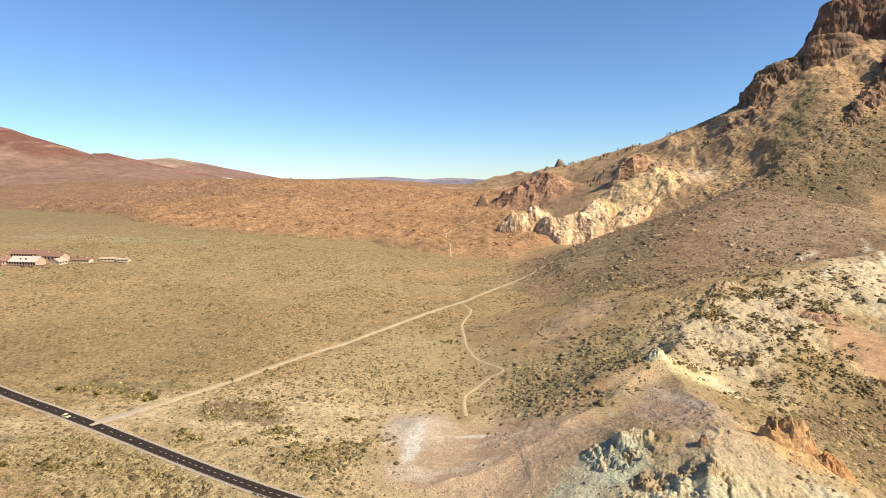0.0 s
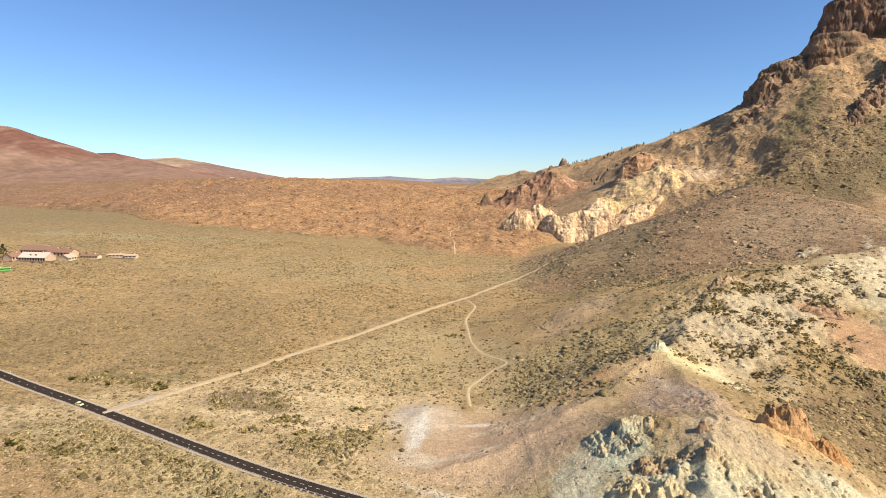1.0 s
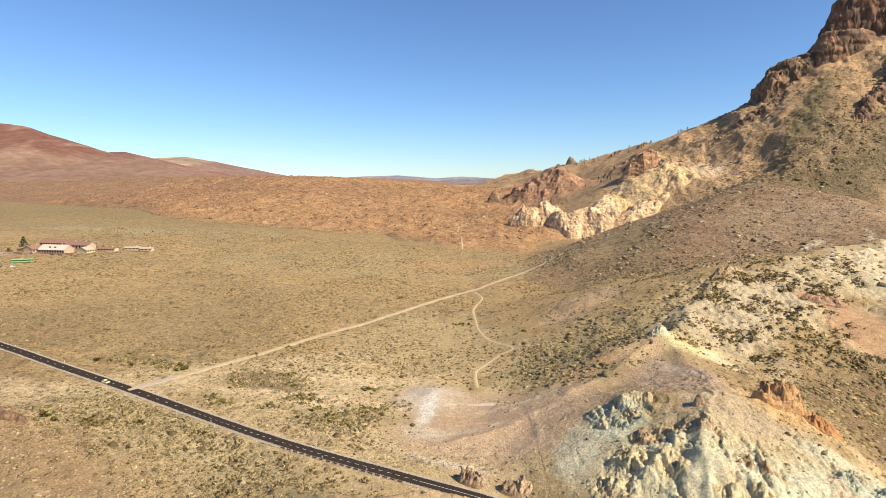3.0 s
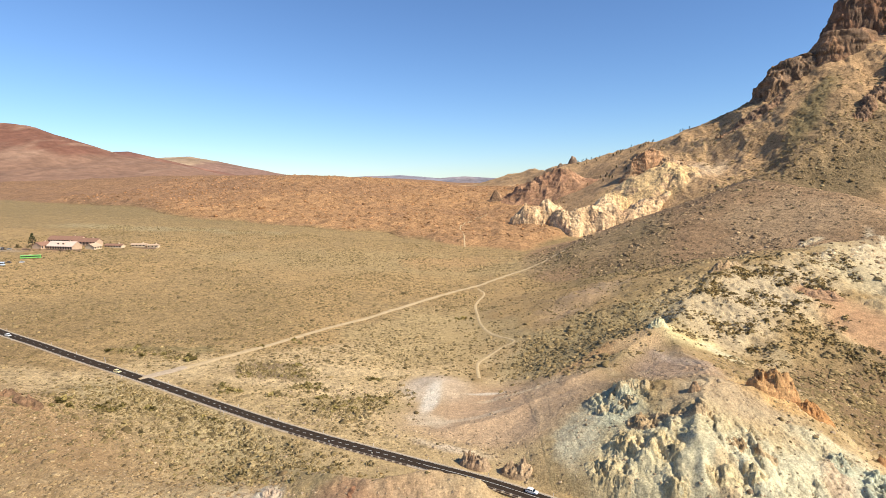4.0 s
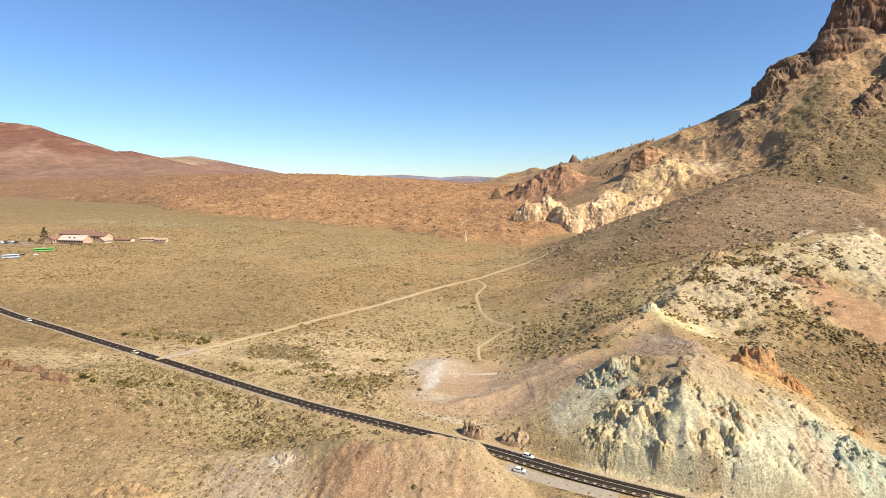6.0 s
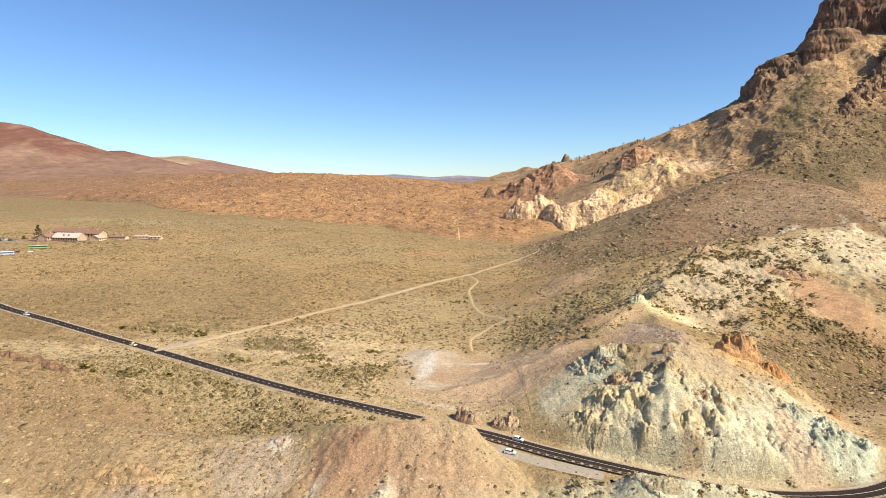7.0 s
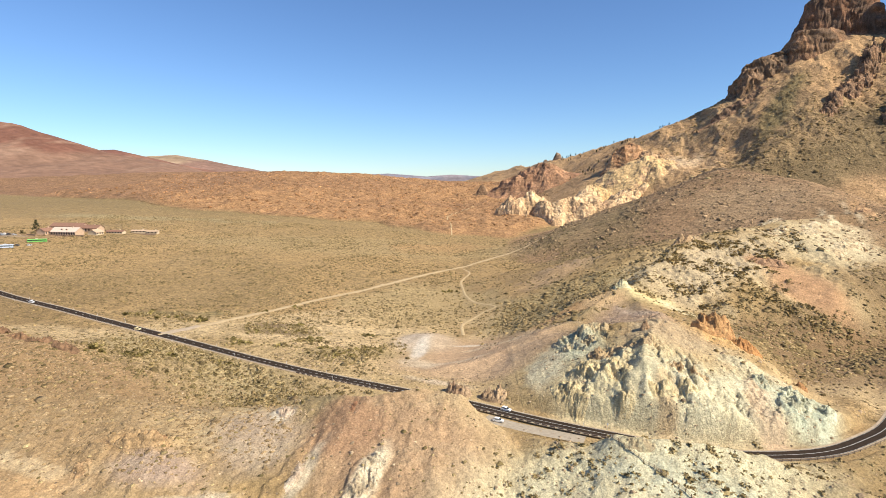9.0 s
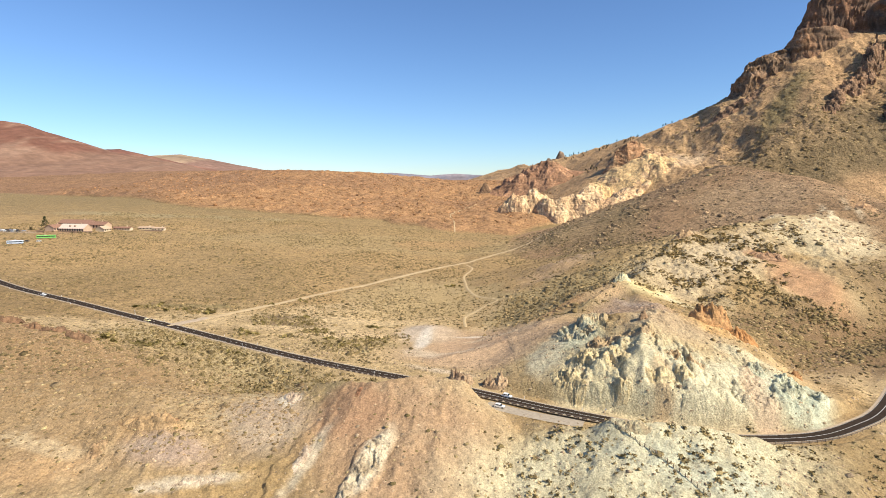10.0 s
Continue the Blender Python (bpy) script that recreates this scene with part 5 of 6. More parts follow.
def patch_scrub(x, y):
    d = spot(x, y, -99, 252, 26, 13, 45, -8, 0.4) * 0.8
    for cx, cy, rx, ry in ((-74, 232, 11, 5), (-87, 222, 8, 4), (-110, 223, 9, 5), (-50, 210, 22, 11), (-34, 225, 11, 9), (-182, 273, 18, 4.5), (-155, 265, 9, 5), (-44, 249, 6, 3), (-105, 197, 6, 3), (-118, 290, 10, 2.5), (-100, 318, 8, 2), (4, 379, 6, 2.5)):
        d = np.maximum(d, spot(x, y, cx, cy, rx, ry, 204, 0, 0.9) * 0.8)
    d = np.maximum(d, spot(x, y, -112, 184, 84, 24, 205, -27, 0.4) * (0.35 + 0.65 * step(fbm(x, y, 20, 3, 206), 0.4, 0.6)))
    return d


x, y = throw(30000, -240, 30, 150, 345, patch_scrub, 304)
scatter("roadside_bushes", x, y, np.random.default_rng(14).gamma(2.4, 0.24, len(x)) + 0.2, np.random.default_rng(15).uniform(0.55, 1.0, len(x)), mixed(len(x), 0.6, 16, np.array((0.235, 0.175, 0.078)), np.array((0.325, 0.245, 0.125))), TUFT, SHRUB_MAT,
        "olive and straw bushes in clumps beside the road", "bushes", seed=14)

px, py = [], []
rb = random.Random(44)
for cx, cy, n, reach in ((-74, 232, 9, 3.2), (-70, 237, 6, 2.6), (-87, 222, 8, 3.0), (-110, 223, 9, 3.2), (-113, 228, 5, 2.2), (-184, 273, 14, 6.0), (-170, 270, 9, 4.0), (-155, 265, 9, 3.2), (-146, 262, 5, 2.4), (-44, 249, 8, 2.4), (-105, 197, 7, 2.2), (-118, 290, 6, 2.6),
                         (-104, 306, 5, 2.0), (-98, 300, 5, 2.0), (-62, 222, 7, 3.0), (-50, 212, 16, 6.0), (-36, 224, 12, 5.0), (-90, 262, 7, 3.0), (-107, 244, 7, 3.0), (-84, 248, 7, 3.0), (-150, 196, 8, 3.4), (-133, 200, 5, 2.2), (-164, 192, 8, 3.4), (3, 380, 8, 3.0), (6, 465, 4, 2.0)):
    for k in range(n):
        px.append(cx + rb.gauss(0, reach))
        py.append(cy + rb.gauss(0, reach * 0.55))
x, y = np.array(px), np.array(py)
scatter("olive_bushes", x, y, np.random.default_rng(45).gamma(3.0, 0.32, len(x)) + 0.6, np.random.default_rng(46).uniform(0.5, 0.9, len(x)), mixed(len(x), 0.6, 47, np.array((0.20, 0.155, 0.055)), np.array((0.29, 0.225, 0.085))), tuft(22, 6), SHRUB_MAT,
        "rounded olive and yellowish bushes beside the road", "bushes", seed=48)

x, y = clumps(*throw(700, 15, 190, 72, 126, lambda x, y: 0.3 + 0.88 * np.maximum(step(fbm(x, y, 11, 4, 207), 0.5, 0.6), spot(x, y, 57, 97, 9, 5, 213)), 305), 2, 9, 0.9, 34)
scatter("bank_bushes", x, y, np.random.default_rng(17).gamma(2.0, 0.25, len(x)) + 0.18, np.full(len(x), 0.6), mixed(len(x), 0.7, 18, np.array((0.27, 0.205, 0.095))), TUFT, SHRUB_MAT, "small olive bushes on the cream bank below the road", "bushes", seed=15)

x, y = throw(1500, -190, 20, 75, 150, lambda x, y: 0.25 + 0.5 * step(fbm(x, y, 20, 3, 208), 0.5, 0.65), 306)
scatter("slope_tufts", x, y, np.random.default_rng(19).gamma(3.0, 0.15, len(x)) + 0.12, np.full(len(x), 0.7), mixed(len(x), 0.6, 20), SMALL_BUSH, SHRUB_MAT, "scattered dry tufts on the clay slope", "scrub", seed=16)

x, y = throw(17000, -270, -55, 98, 200, lambda x, y: 0.85 * spot(x, y, -165, 150, 110, 44, 216, -12, 0.3) * (0.45 + 0.55 * step(fbm(x, y, 14, 3, 217), 0.42, 0.58)), 314)
scatter("knoll_tufts", x, y, np.random.default_rng(51).gamma(3.0, 0.13, len(x)) + 0.2, np.random.default_rng(52).uniform(0.5, 0.9, len(x)), mixed(len(x), 0.55, 53, np.array((0.24, 0.162, 0.08)), np.array((0.30, 0.21, 0.11))), SMALL_BUSH, SHRUB_MAT,
        "dense dry tufts on the brown knoll", "scrub", seed=54)

x, y = throw(15000, 400, 1000, 770, 1330, lambda x, y: np.maximum(step(fbm(x, y, 70, 4, 209), 0.45, 0.65) * 0.6, np.maximum(spot(x, y, 590, 865, 260, 95, 104, 12, 0.4), spot(x, y, 655, 1025, 170, 26, 89, 47, 0.4))), 307)
scatter("mountain_scrub", x, y, np.random.default_rng(21).gamma(2.5, 0.4, len(x)) + 0.5, np.full(len(x), 0.9), mixed(len(x), 0.85, 22, np.array((0.215, 0.145, 0.064))), SMALL_BUSH, SHRUB_MAT, "dark scrub spread over the mountain side", "scrub", seed=17)

STONE = dome(5, ((0.9, 0.0), (0.8, 0.55)))
x, y = throw(26000, -200, 200, 66, 240, lambda x, y: (0.3 + 0.7 * step(fbm(x, y, 22, 3, 210), 0.5, 0.62)) * (1 - flat_spot(x, y, -4, 235, 30, 40)), 308)
base_col = np.array((0.40, 0.29, 0.18)) * np.random.default_rng(23).uniform(0.55, 1.35, (len(x), 1))
scatter("loose_stones", x, y, np.random.default_rng(24).gamma(2.0, 0.10, len(x)) * (1 - 0.45 * step(-x, 60, 120)) + 0.12, np.full(len(x), 0.9), base_col, STONE, CLAY_MAT, "loose tan and brown stones on the slopes", "stones", 0.15, 0.45, 18)
x, y = throw(11000, -900, 230, 800, 1750, lambda x, y: step(lava_side(x, y), 0, 30), 309)
base_col = np.array((0.37, 0.19, 0.085)) * np.random.default_rng(25).uniform(0.5, 1.3, (len(x), 1))
scatter("lava_blocks", x, y, np.random.default_rng(26).gamma(2.0, 0.45, len(x)) + 0.5, np.full(len(x), 1.1), base_col, STONE, LAVA_MAT, "rough reddish lava blocks", "rocks", 0.2, 0.5, 19)
x, y = throw(16000, 20, 450, 300, 740, lambda x, y: (0.25 + 0.75 * step(fbm(x, y, 40, 4, 211), 0.5, 0.68)) * (ridge_line(x, y, BROWN_HILL) > 0), 310)
base_col = np.array((0.36, 0.245, 0.135)) * np.random.default_rng(27).uniform(0.6, 1.35, (len(x), 1))
scatter("scree_stones", x, y, np.random.default_rng(28).gamma(2.0, 0.3, len(x)) * (1 + 0.3 * step(y, 430, 560) * (1 - step(x, 270, 330))) + 0.25, np.full(len(x), 0.9), base_col, STONE, SCREE_MAT, "pale stones scattered over the scree hill", "stones", 0.15, 0.45, 20)


def part(name, bm, mat, parent=None, label="", category=""):
    me = bpy.data.meshes.new(name)
    bm.normal_update()
    bm.to_mesh(me)
    bm.free()
    me.materials.append(mat)
    ob = new(name, me)
    if parent:
        ob.parent = parent
    if label:
        tagged(ob, label, category)
    return ob


def box(bm, x0, x1, y0, y1, z0, z1, bevel=0.0):
    r = bmesh.ops.create_cube(bm, size=1.0)
    for v in r["verts"]:
        v.co = Vector(((x0 + x1) / 2 + v.co.x * (x1 - x0), (y0 + y1) / 2 + v.co.y * (y1 - y0), (z0 + z1) / 2 + v.co.z * (z1 - z0)))
    if bevel:
        bmesh.ops.bevel(bm, geom=list({e for v in r["verts"] for e in v.link_edges}), offset=bevel, segments=1, affect="EDGES")
    return bm


def tube(bm, x, y, z0, z1, r0, r1, sides=8, axis="Z"):
    r = bmesh.ops.create_cone(bm, cap_ends=True, segments=sides, radius1=r0, radius2=r1, depth=z1 - z0)
    for v in r["verts"]:
        c = v.co.copy()
        v.co = Vector((x + c.x, y + c.y, (z0 + z1) / 2 + c.z)) if axis == "Z" else Vector((x + c.x, (z0 + z1) / 2 + c.z, y + c.y))
    return bm


def solid(bm, outline, y0, y1):
    """An outline of x, z drawn out along y."""
    a, b = [bm.verts.new((x, y0, z)) for x, z in outline], [bm.verts.new((x, y1, z)) for x, z in outline]
    n = len(outline)
    bm.faces.new(a)
    bm.faces.new(b[::-1])
    for k in range(n):
        bm.faces.new((a[(k + 1) % n], a[k], b[k], b[(k + 1) % n]))
    bmesh.ops.recalc_face_normals(bm, faces=bm.faces)
    return bm


BARK = paint("bark", (0.10, 0.07, 0.045), 0.95, vary=0.3, size=0.3)
NEEDLES = paint("pine_needles", (0.035, 0.042, 0.018), 0.9, vary=0.4, size=0.4, spec=0.1)


def pine(tall, seed):
    r = random.Random(seed)
    thing = new("pine_tree")
    part("trunk", tube(bmesh.new(), 0, 0, -0.4, tall * 0.9, tall * 0.035, tall * 0.01, 7), BARK, thing)
    bm = bmesh.new()
    for k in range(190):
        t = r.random() ** 0.8
        z = tall * (0.1 + 0.88 * t)
        reach = tall * 0.32 * (1 - t) ** 0.75 * r.uniform(0.45, 1.1) + tall * 0.015
        a = r.uniform(0, 2 * math.pi)
        c = Vector((math.cos(a) * reach, math.sin(a) * reach, z - reach * 0.12))
        s = tall * r.uniform(0.025, 0.055)
        pts = [bm.verts.new(c + Vector((r.uniform(-1, 1), r.uniform(-1, 1), r.uniform(-0.6, 0.9))) * s * 1.5) for _ in range(4)]
        for q in ((0, 1, 2), (0, 2, 3), (0, 3, 1), (1, 3, 2)):
            bm.faces.new([pts[i] for i in q])
    part("crown", bm, NEEDLES, thing)
    return tagged(thing, "dark green pine tree with a ragged crown", "tree")


def on_ground(x, y, turn=0.0, lift=0.0):
    return pose(x, y, float(np.ravel(surface(x, y))[0]) + lift, 0, 0, turn)


tree = pine(8.0, 3)
tagged(tree, "small dark pine tree on the mountain ridge", "tree", "pines on the mountain")
tree.matrix_basis = on_ground(560, 1640)
rt = random.Random(12)
for k in range(52):
    t = rt.random()
    cx, cy = (430 + 130 * t * 1.6, 1860 - 160 * t * 1.6) if t < 0.6 else (555 + 200 * (t - 0.6), 1700 - 640 * (t - 0.6))
    tx, ty = (cx - rt.uniform(-6, 46), cy - rt.uniform(-6, 70)) if k < 40 else (rt.uniform(270, 400), rt.uniform(1110, 1280))
    copy_thing(tree, on_ground(tx, ty, rt.uniform(0, 360)))


# ---- hotel ----
PLASTER = paint("cream_plaster", (0.50, 0.35, 0.235), 0.9, vary=0.1, size=2.0)
PINK_ROOF = paint("pink_tiles", (0.64, 0.48, 0.38), 0.85, vary=0.15, size=1.0)
BROWN_ROOF = paint("brown_tiles", (0.26, 0.14, 0.09), 0.85, vary=0.25, size=1.2)
WHITE_WALL = paint("whitewash", (0.58, 0.46, 0.31), 0.9, vary=0.08, size=2.0)
DARK_PANE = paint("dark_pane", (0.03, 0.03, 0.035), 0.2, vary=0.1, spec=0.5)
STONE_WALL = paint("stone_wall", (0.24, 0.16, 0.11), 0.95, vary=0.35, size=0.8)


def house(name, x, y, turn, length, depth, wall_h, roof_h, wall_mat, roof_mat, label, windows=6, dormers=0, arches=False):
    """A building with a pitched roof along its length; its front looks to -y before it is turned."""
    thing = new(name)
    tagged(thing, label, "building")
    thing.matrix_basis = on_ground(x, y, turn)
    hx, hy = length / 2, depth / 2
    wall = part("wall", box(bmesh.new(), -hx, hx, -hy, hy, -2.5, wall_h), wall_mat, thing)
    bm = bmesh.new()
    e = 0.7
    outline = [(-hy - e, wall_h - 0.25), (0, wall_h + roof_h), (hy + e, wall_h - 0.25), (hy + e, wall_h + 0.05), (0, wall_h + roof_h + 0.35), (-hy - e, wall_h + 0.05)]
    solid(bm, outline, -hx - e, hx + e)
    bmesh.ops.rotate(bm, verts=bm.verts, cent=(0, 0, 0), matrix=Matrix.Rotation(radians(90), 3, "Z"))
    roof = part("roof", bm, roof_mat, thing)
    for sx in (-hx, hx):
        gable = bmesh.new()
        solid(gable, [(-hy, wall_h), (hy, wall_h), (0, wall_h + roof_h)], sx - 0.15, sx + 0.15)
        bmesh.ops.rotate(gable, verts=gable.verts, cent=(0, 0, 0), matrix=Matrix.Rotation(radians(90), 3, "Z"))
        part("gable", gable, wall_mat, thing)
    for k in range(windows):
        wx = -hx + (k + 0.5) * length / windows
        w = min(0.75, length / windows * 0.33)
        top = wall_h - 0.5 if not arches else wall_h - 0.3
        win = part("window", box(bmesh.new(), wx - w, wx + w, -hy - 0.06, -hy + 0.1, 0.3 if arches else 0.9, top), DARK_PANE, thing)
        part("sill", box(bmesh.new(), wx - w - 0.1, wx + w + 0.1, -hy - 0.2, -hy - 0.07, 0.1 if arches else 0.75, 0.29 if arches else 0.89), wall_mat, win)
    for k in range(dormers):
        dx = (k - (dormers - 1) / 2) * length * 0.2
        dy, dz = -hy * 0.5, wall_h + roof_h * 0.5
        d = part("dormer", box(bmesh.new(), dx - 1.1, dx + 1.1, dy - 1.2, dy + 1.4, dz - 0.7, dz + 1.1), wall_mat, thing)
        part("pane", box(bmesh.new(), dx - 0.9, dx + 0.9, dy - 1.27, dy - 1.21, dz - 0.2, dz + 0.9), DARK_PANE, d)
    chim = part("chimney", box(bmesh.new(), hx * 0.45, hx * 0.45 + 1.0, -0.5, 0.5, wall_h + roof_h * 0.5, wall_h + roof_h + 1.5), wall_mat, thing)
    return thing


house("hotel_main_house", -427, 556, -8, 31, 13, 3.4, 4.6, PLASTER, PINK_ROOF, "hotel main house with a broad pink roof and dormers", 10, 2, True)
house("hotel_gable_house", -450, 554, 82, 14, 11, 3.6, 3.2, PLASTER, BROWN_ROOF, "cream hotel wing with a brown gable roof", 4)
house("hotel_rear_wing", -446, 588, -6, 40, 12, 5.0, 3.6, PLASTER, BROWN_ROOF, "long rear hotel wing with a brown roof", 12)
house("hotel_middle_wing", -418, 581, -10, 30, 11, 4.6, 3.4, PLASTER, BROWN_ROOF, "middle hotel wing with a brown roof", 7)
house("pale_gable_house", -399, 562, 78, 10, 12, 2.8, 3.0, WHITE_WALL, PLASTER, "small pale house with a cream gable roof", 3)
house("low_annex", -384, 576, -4, 20, 7, 2.4, 1.4, WHITE_WALL, BROWN_ROOF, "low white annex beside the hotel", 6)
house("cream_outbuilding", -363, 588, 4, 16, 6, 2.3, 0.9, WHITE_WALL, PLASTER, "low cream outbuilding on the plain", 4)
house("cream_outbuilding", -347, 588, 6, 12, 6, 2.6, 0.9, WHITE_WALL, PLASTER, "small cream outbuilding with dark openings", 3)
big = pine(15.5, 4)
tagged(big, "tall dark conifer beside the hotel", "tree")
big.matrix_basis = on_ground(-462, 556)
small = pine(7.5, 5)
tagged(small, "dark conifer behind the hotel roofs", "tree")
small.matrix_basis = on_ground(-416, 592)
for k, (x0, y0, ln, turn) in enumerate(((-412, 546, 18, 8), (-430, 544, 22, -6), (-455, 538, 12, -14), (-352, 578, 26, 2))):
    wall = new("garden_wall")
    part("wall", box(bmesh.new(), -ln / 2, ln / 2, -0.3, 0.3, -1.0, 1.3, 0.05), STONE_WALL, wall)
    part("coping", box(bmesh.new(), -ln / 2, ln / 2, -0.38, 0.38, 1.304, 1.42), STONE_WALL, wall)
    tagged(wall, "low dark stone garden wall by the hotel", "wall", "hotel garden walls")
    wall.matrix_basis = on_ground(x0, y0, turn)

x, y = throw(900, -490, -330, 528, 600, lambda x, y: 0.3 * spot(x, y, -420, 545, 60, 9, 212, -4, 0.8) + 0.25 * spot(x, y, -440, 600, 50, 8, 213, 0, 0.8), 311)
scatter("garden_shrubs", x, y, np.random.default_rng(31).gamma(3.0, 0.4, len(x)) + 0.4, np.full(len(x), 0.9), mixed(len(x), 0.8, 32, DARK_OLIVE), TUFT, SHRUB_MAT, "dark shrubs round the hotel", "shrubs", seed=21)

# ---- vehicles ----
TYRE = paint("tyre", (0.02, 0.02, 0.02), 0.9, vary=0.1)
RIM = paint("rim", (0.5, 0.5, 0.52), 0.35, 0.8)
GLASS = paint("tinted_glass", (0.02, 0.025, 0.03), 0.08, vary=0.05, spec=0.6)
WHITE_PAINT, YELLOW_PAINT = paint("white_paint", (0.8, 0.8, 0.78), 0.3, vary=0.03), paint("yellow_paint", (0.75, 0.62, 0.33), 0.3, vary=0.03)
GREEN_PAINT, BLUE_PAINT = paint("green_paint", (0.20, 0.52, 0.12), 0.35, vary=0.04), paint("pale_blue_paint", (0.60, 0.68, 0.78), 0.35, vary=0.04)
SILVER_PAINT, DARK_PAINT = paint("silver_paint", (0.45, 0.46, 0.48), 0.3, 0.4), paint("dark_paint", (0.06, 0.05, 0.05), 0.3, vary=0.05)
LAMP_WHITE, LAMP_RED = paint("headlight_glass", (0.8, 0.8, 0.8), 0.15), paint("tail_light", (0.4, 0.02, 0.02), 0.3)


def wheel(parent, x, y, r, w):
    tyre = part("wheel", tube(bmesh.new(), x, r, y - w / 2, y + w / 2, r, r, 14, "Y"), TYRE, parent)
    out = y + math.copysign(w / 2 + 0.01, y)
    part("rim", tube(bmesh.new(), x, r, out - 0.01, out + 0.01, r * 0.62, r * 0.62, 12, "Y"), RIM, tyre)


def car(colour, label):
    """A small car, its nose to +x."""
    thing = new("car")
    body = bmesh.new()
    solid(body, [(-2.1, 0.35), (-2.15, 0.75), (-2.0, 0.98), (0.75, 0.95), (1.85, 0.80), (2.12, 0.62), (2.1, 0.32), (1.6, 0.24), (-1.7, 0.24)], -0.86, 0.86)
    bmesh.ops.bevel(body, geom=body.edges[:], offset=0.06, segments=2, affect="EDGES")
    part("body", body, colour, thing)
    cabin = bmesh.new()
    solid(cabin, [(-1.95, 0.95), (-1.5, 1.4), (-0.9, 1.49), (0.0, 1.47), (0.35, 1.38), (1.05, 0.95)], -0.74, 0.74)
    part("windows", cabin, GLASS, thing)
    roof = bmesh.new()
    solid(roof, [(-1.55, 1.40), (-0.9, 1.50), (0.0, 1.48), (0.36, 1.38), (0.3, 1.46), (-0.1, 1.55), (-0.95, 1.57), (-1.55, 1.47)], -0.76, 0.76)
    part("roof", roof, colour, thing)
    for px in (-1.45, -0.35, 0.42):
        for sy in (-0.755, 0.755):
            part("pillar", box(bmesh.new(), px - 0.05, px + 0.05, sy - 0.015, sy + 0.015, 0.97, 1.42), colour, thing)
    for sy in (-0.6, 0.6):
        part("headlight", box(bmesh.new(), 2.0, 2.13, sy - 0.17, sy + 0.17, 0.6, 0.74, 0.02), LAMP_WHITE, thing)
        part("tail_light", box(bmesh.new(), -2.17, -2.08, sy - 0.16, sy + 0.16, 0.72, 0.88, 0.02), LAMP_RED, thing)
    part("bumper", box(bmesh.new(), 2.06, 2.18, -0.8, 0.8, 0.32, 0.5, 0.03), DARK_PAINT, thing)
    part("bumper", box(bmesh.new(), -2.2, -2.1, -0.8, 0.8, 0.34, 0.52, 0.03), DARK_PAINT, thing)
    for wx in (-1.3, 1.32):
        for wy in (-0.78, 0.78):
            wheel(thing, wx, wy, 0.31, 0.2)
    return tagged(thing, label, "car")


def coach(colour, label, ln):
    thing = new("coach")
    body = box(bmesh.new(), -ln / 2, ln / 2, -1.27, 1.27, 0.35, 3.4, 0.22)
    part("body", body, colour, thing)
    for sy in (-1.28, 1.28):
        n = int(ln / 1.5)
        for k in range(n):
            x0 = -ln / 2 + 0.4 + k * (ln - 0.8) / n
            part("window", box(bmesh.new(), x0 + 0.05, x0 + (ln - 0.8) / n - 0.05, sy - 0.02, sy + 0.02, 1.65, 2.75), GLASS, thing)
    part("windscreen", box(bmesh.new(), ln / 2 - 0.02, ln / 2 + 0.03, -1.1, 1.1, 1.2, 3.0, 0.02), GLASS, thing)
    part("rear_window", box(bmesh.new(), -ln / 2 - 0.03, -ln / 2 + 0.02, -1.0, 1.0, 1.8, 2.8, 0.02), GLASS, thing)
    part("roof_unit", box(bmesh.new(), -2.0, 0.5, -0.8, 0.8, 3.404, 3.62, 0.06), WHITE_PAINT, thing)
    for sy in (-0.95, 0.95):
        part("headlight", box(bmesh.new(), ln / 2 - 0.02, ln / 2 + 0.05, sy - 0.2, sy + 0.2, 0.7, 0.95, 0.02), LAMP_WHITE, thing)
    for wx in (-ln / 2 + 2.6, -ln / 2 + 3.9, ln / 2 - 2.7):
        for wy in (-1.16, 1.16):
            wheel(thing, wx, wy, 0.5, 0.3)
    return tagged(thing, label, "coach")


def road_place(x_at, side):
    """A pose on the road at the given x, that many metres to the side of its middle line, facing along it."""
    p = np.array(ROAD)
    k = int(np.argmin(np.abs(p[:, 0] - x_at)))
    d = p[k + 1] - p[k - 1]
    turn = math.degrees(math.atan2(d[1], d[0]))
    n = np.array((-d[1], d[0])) / math.hypot(d[0], d[1])
    return pose(p[k, 0] + n[0] * side, p[k, 1] + n[1] * side, p[k, 2] + 0.105, 0, 0, turn)


white_car = car(WHITE_PAINT, "white car driving on the dark road")
white_car.matrix_basis = road_place(24, 1.5)
parked = copy_thing(white_car, on_ground(21, 142.5, -20, 0.15))
tagged(parked, "white car parked on the gravel beside the road", "car")
yellow_car = car(YELLOW_PAINT, "pale yellow car driving on the road")
yellow_car.matrix_basis = road_place(-172, -1.5)
far_car = copy_thing(white_car, road_place(-262, -1.5))
tagged(far_car, "white car far along the road", "car")
silver, dark = car(SILVER_PAINT, "silver car in the hotel car park"), car(DARK_PAINT, "dark car in the hotel car park")
silver.matrix_basis, dark.matrix_basis = on_ground(-470, 534, 60), on_ground(-474, 531, 60)
tagged(silver, group="cars in the car park"), tagged(dark, group="cars in the car park")
rc = random.Random(8)
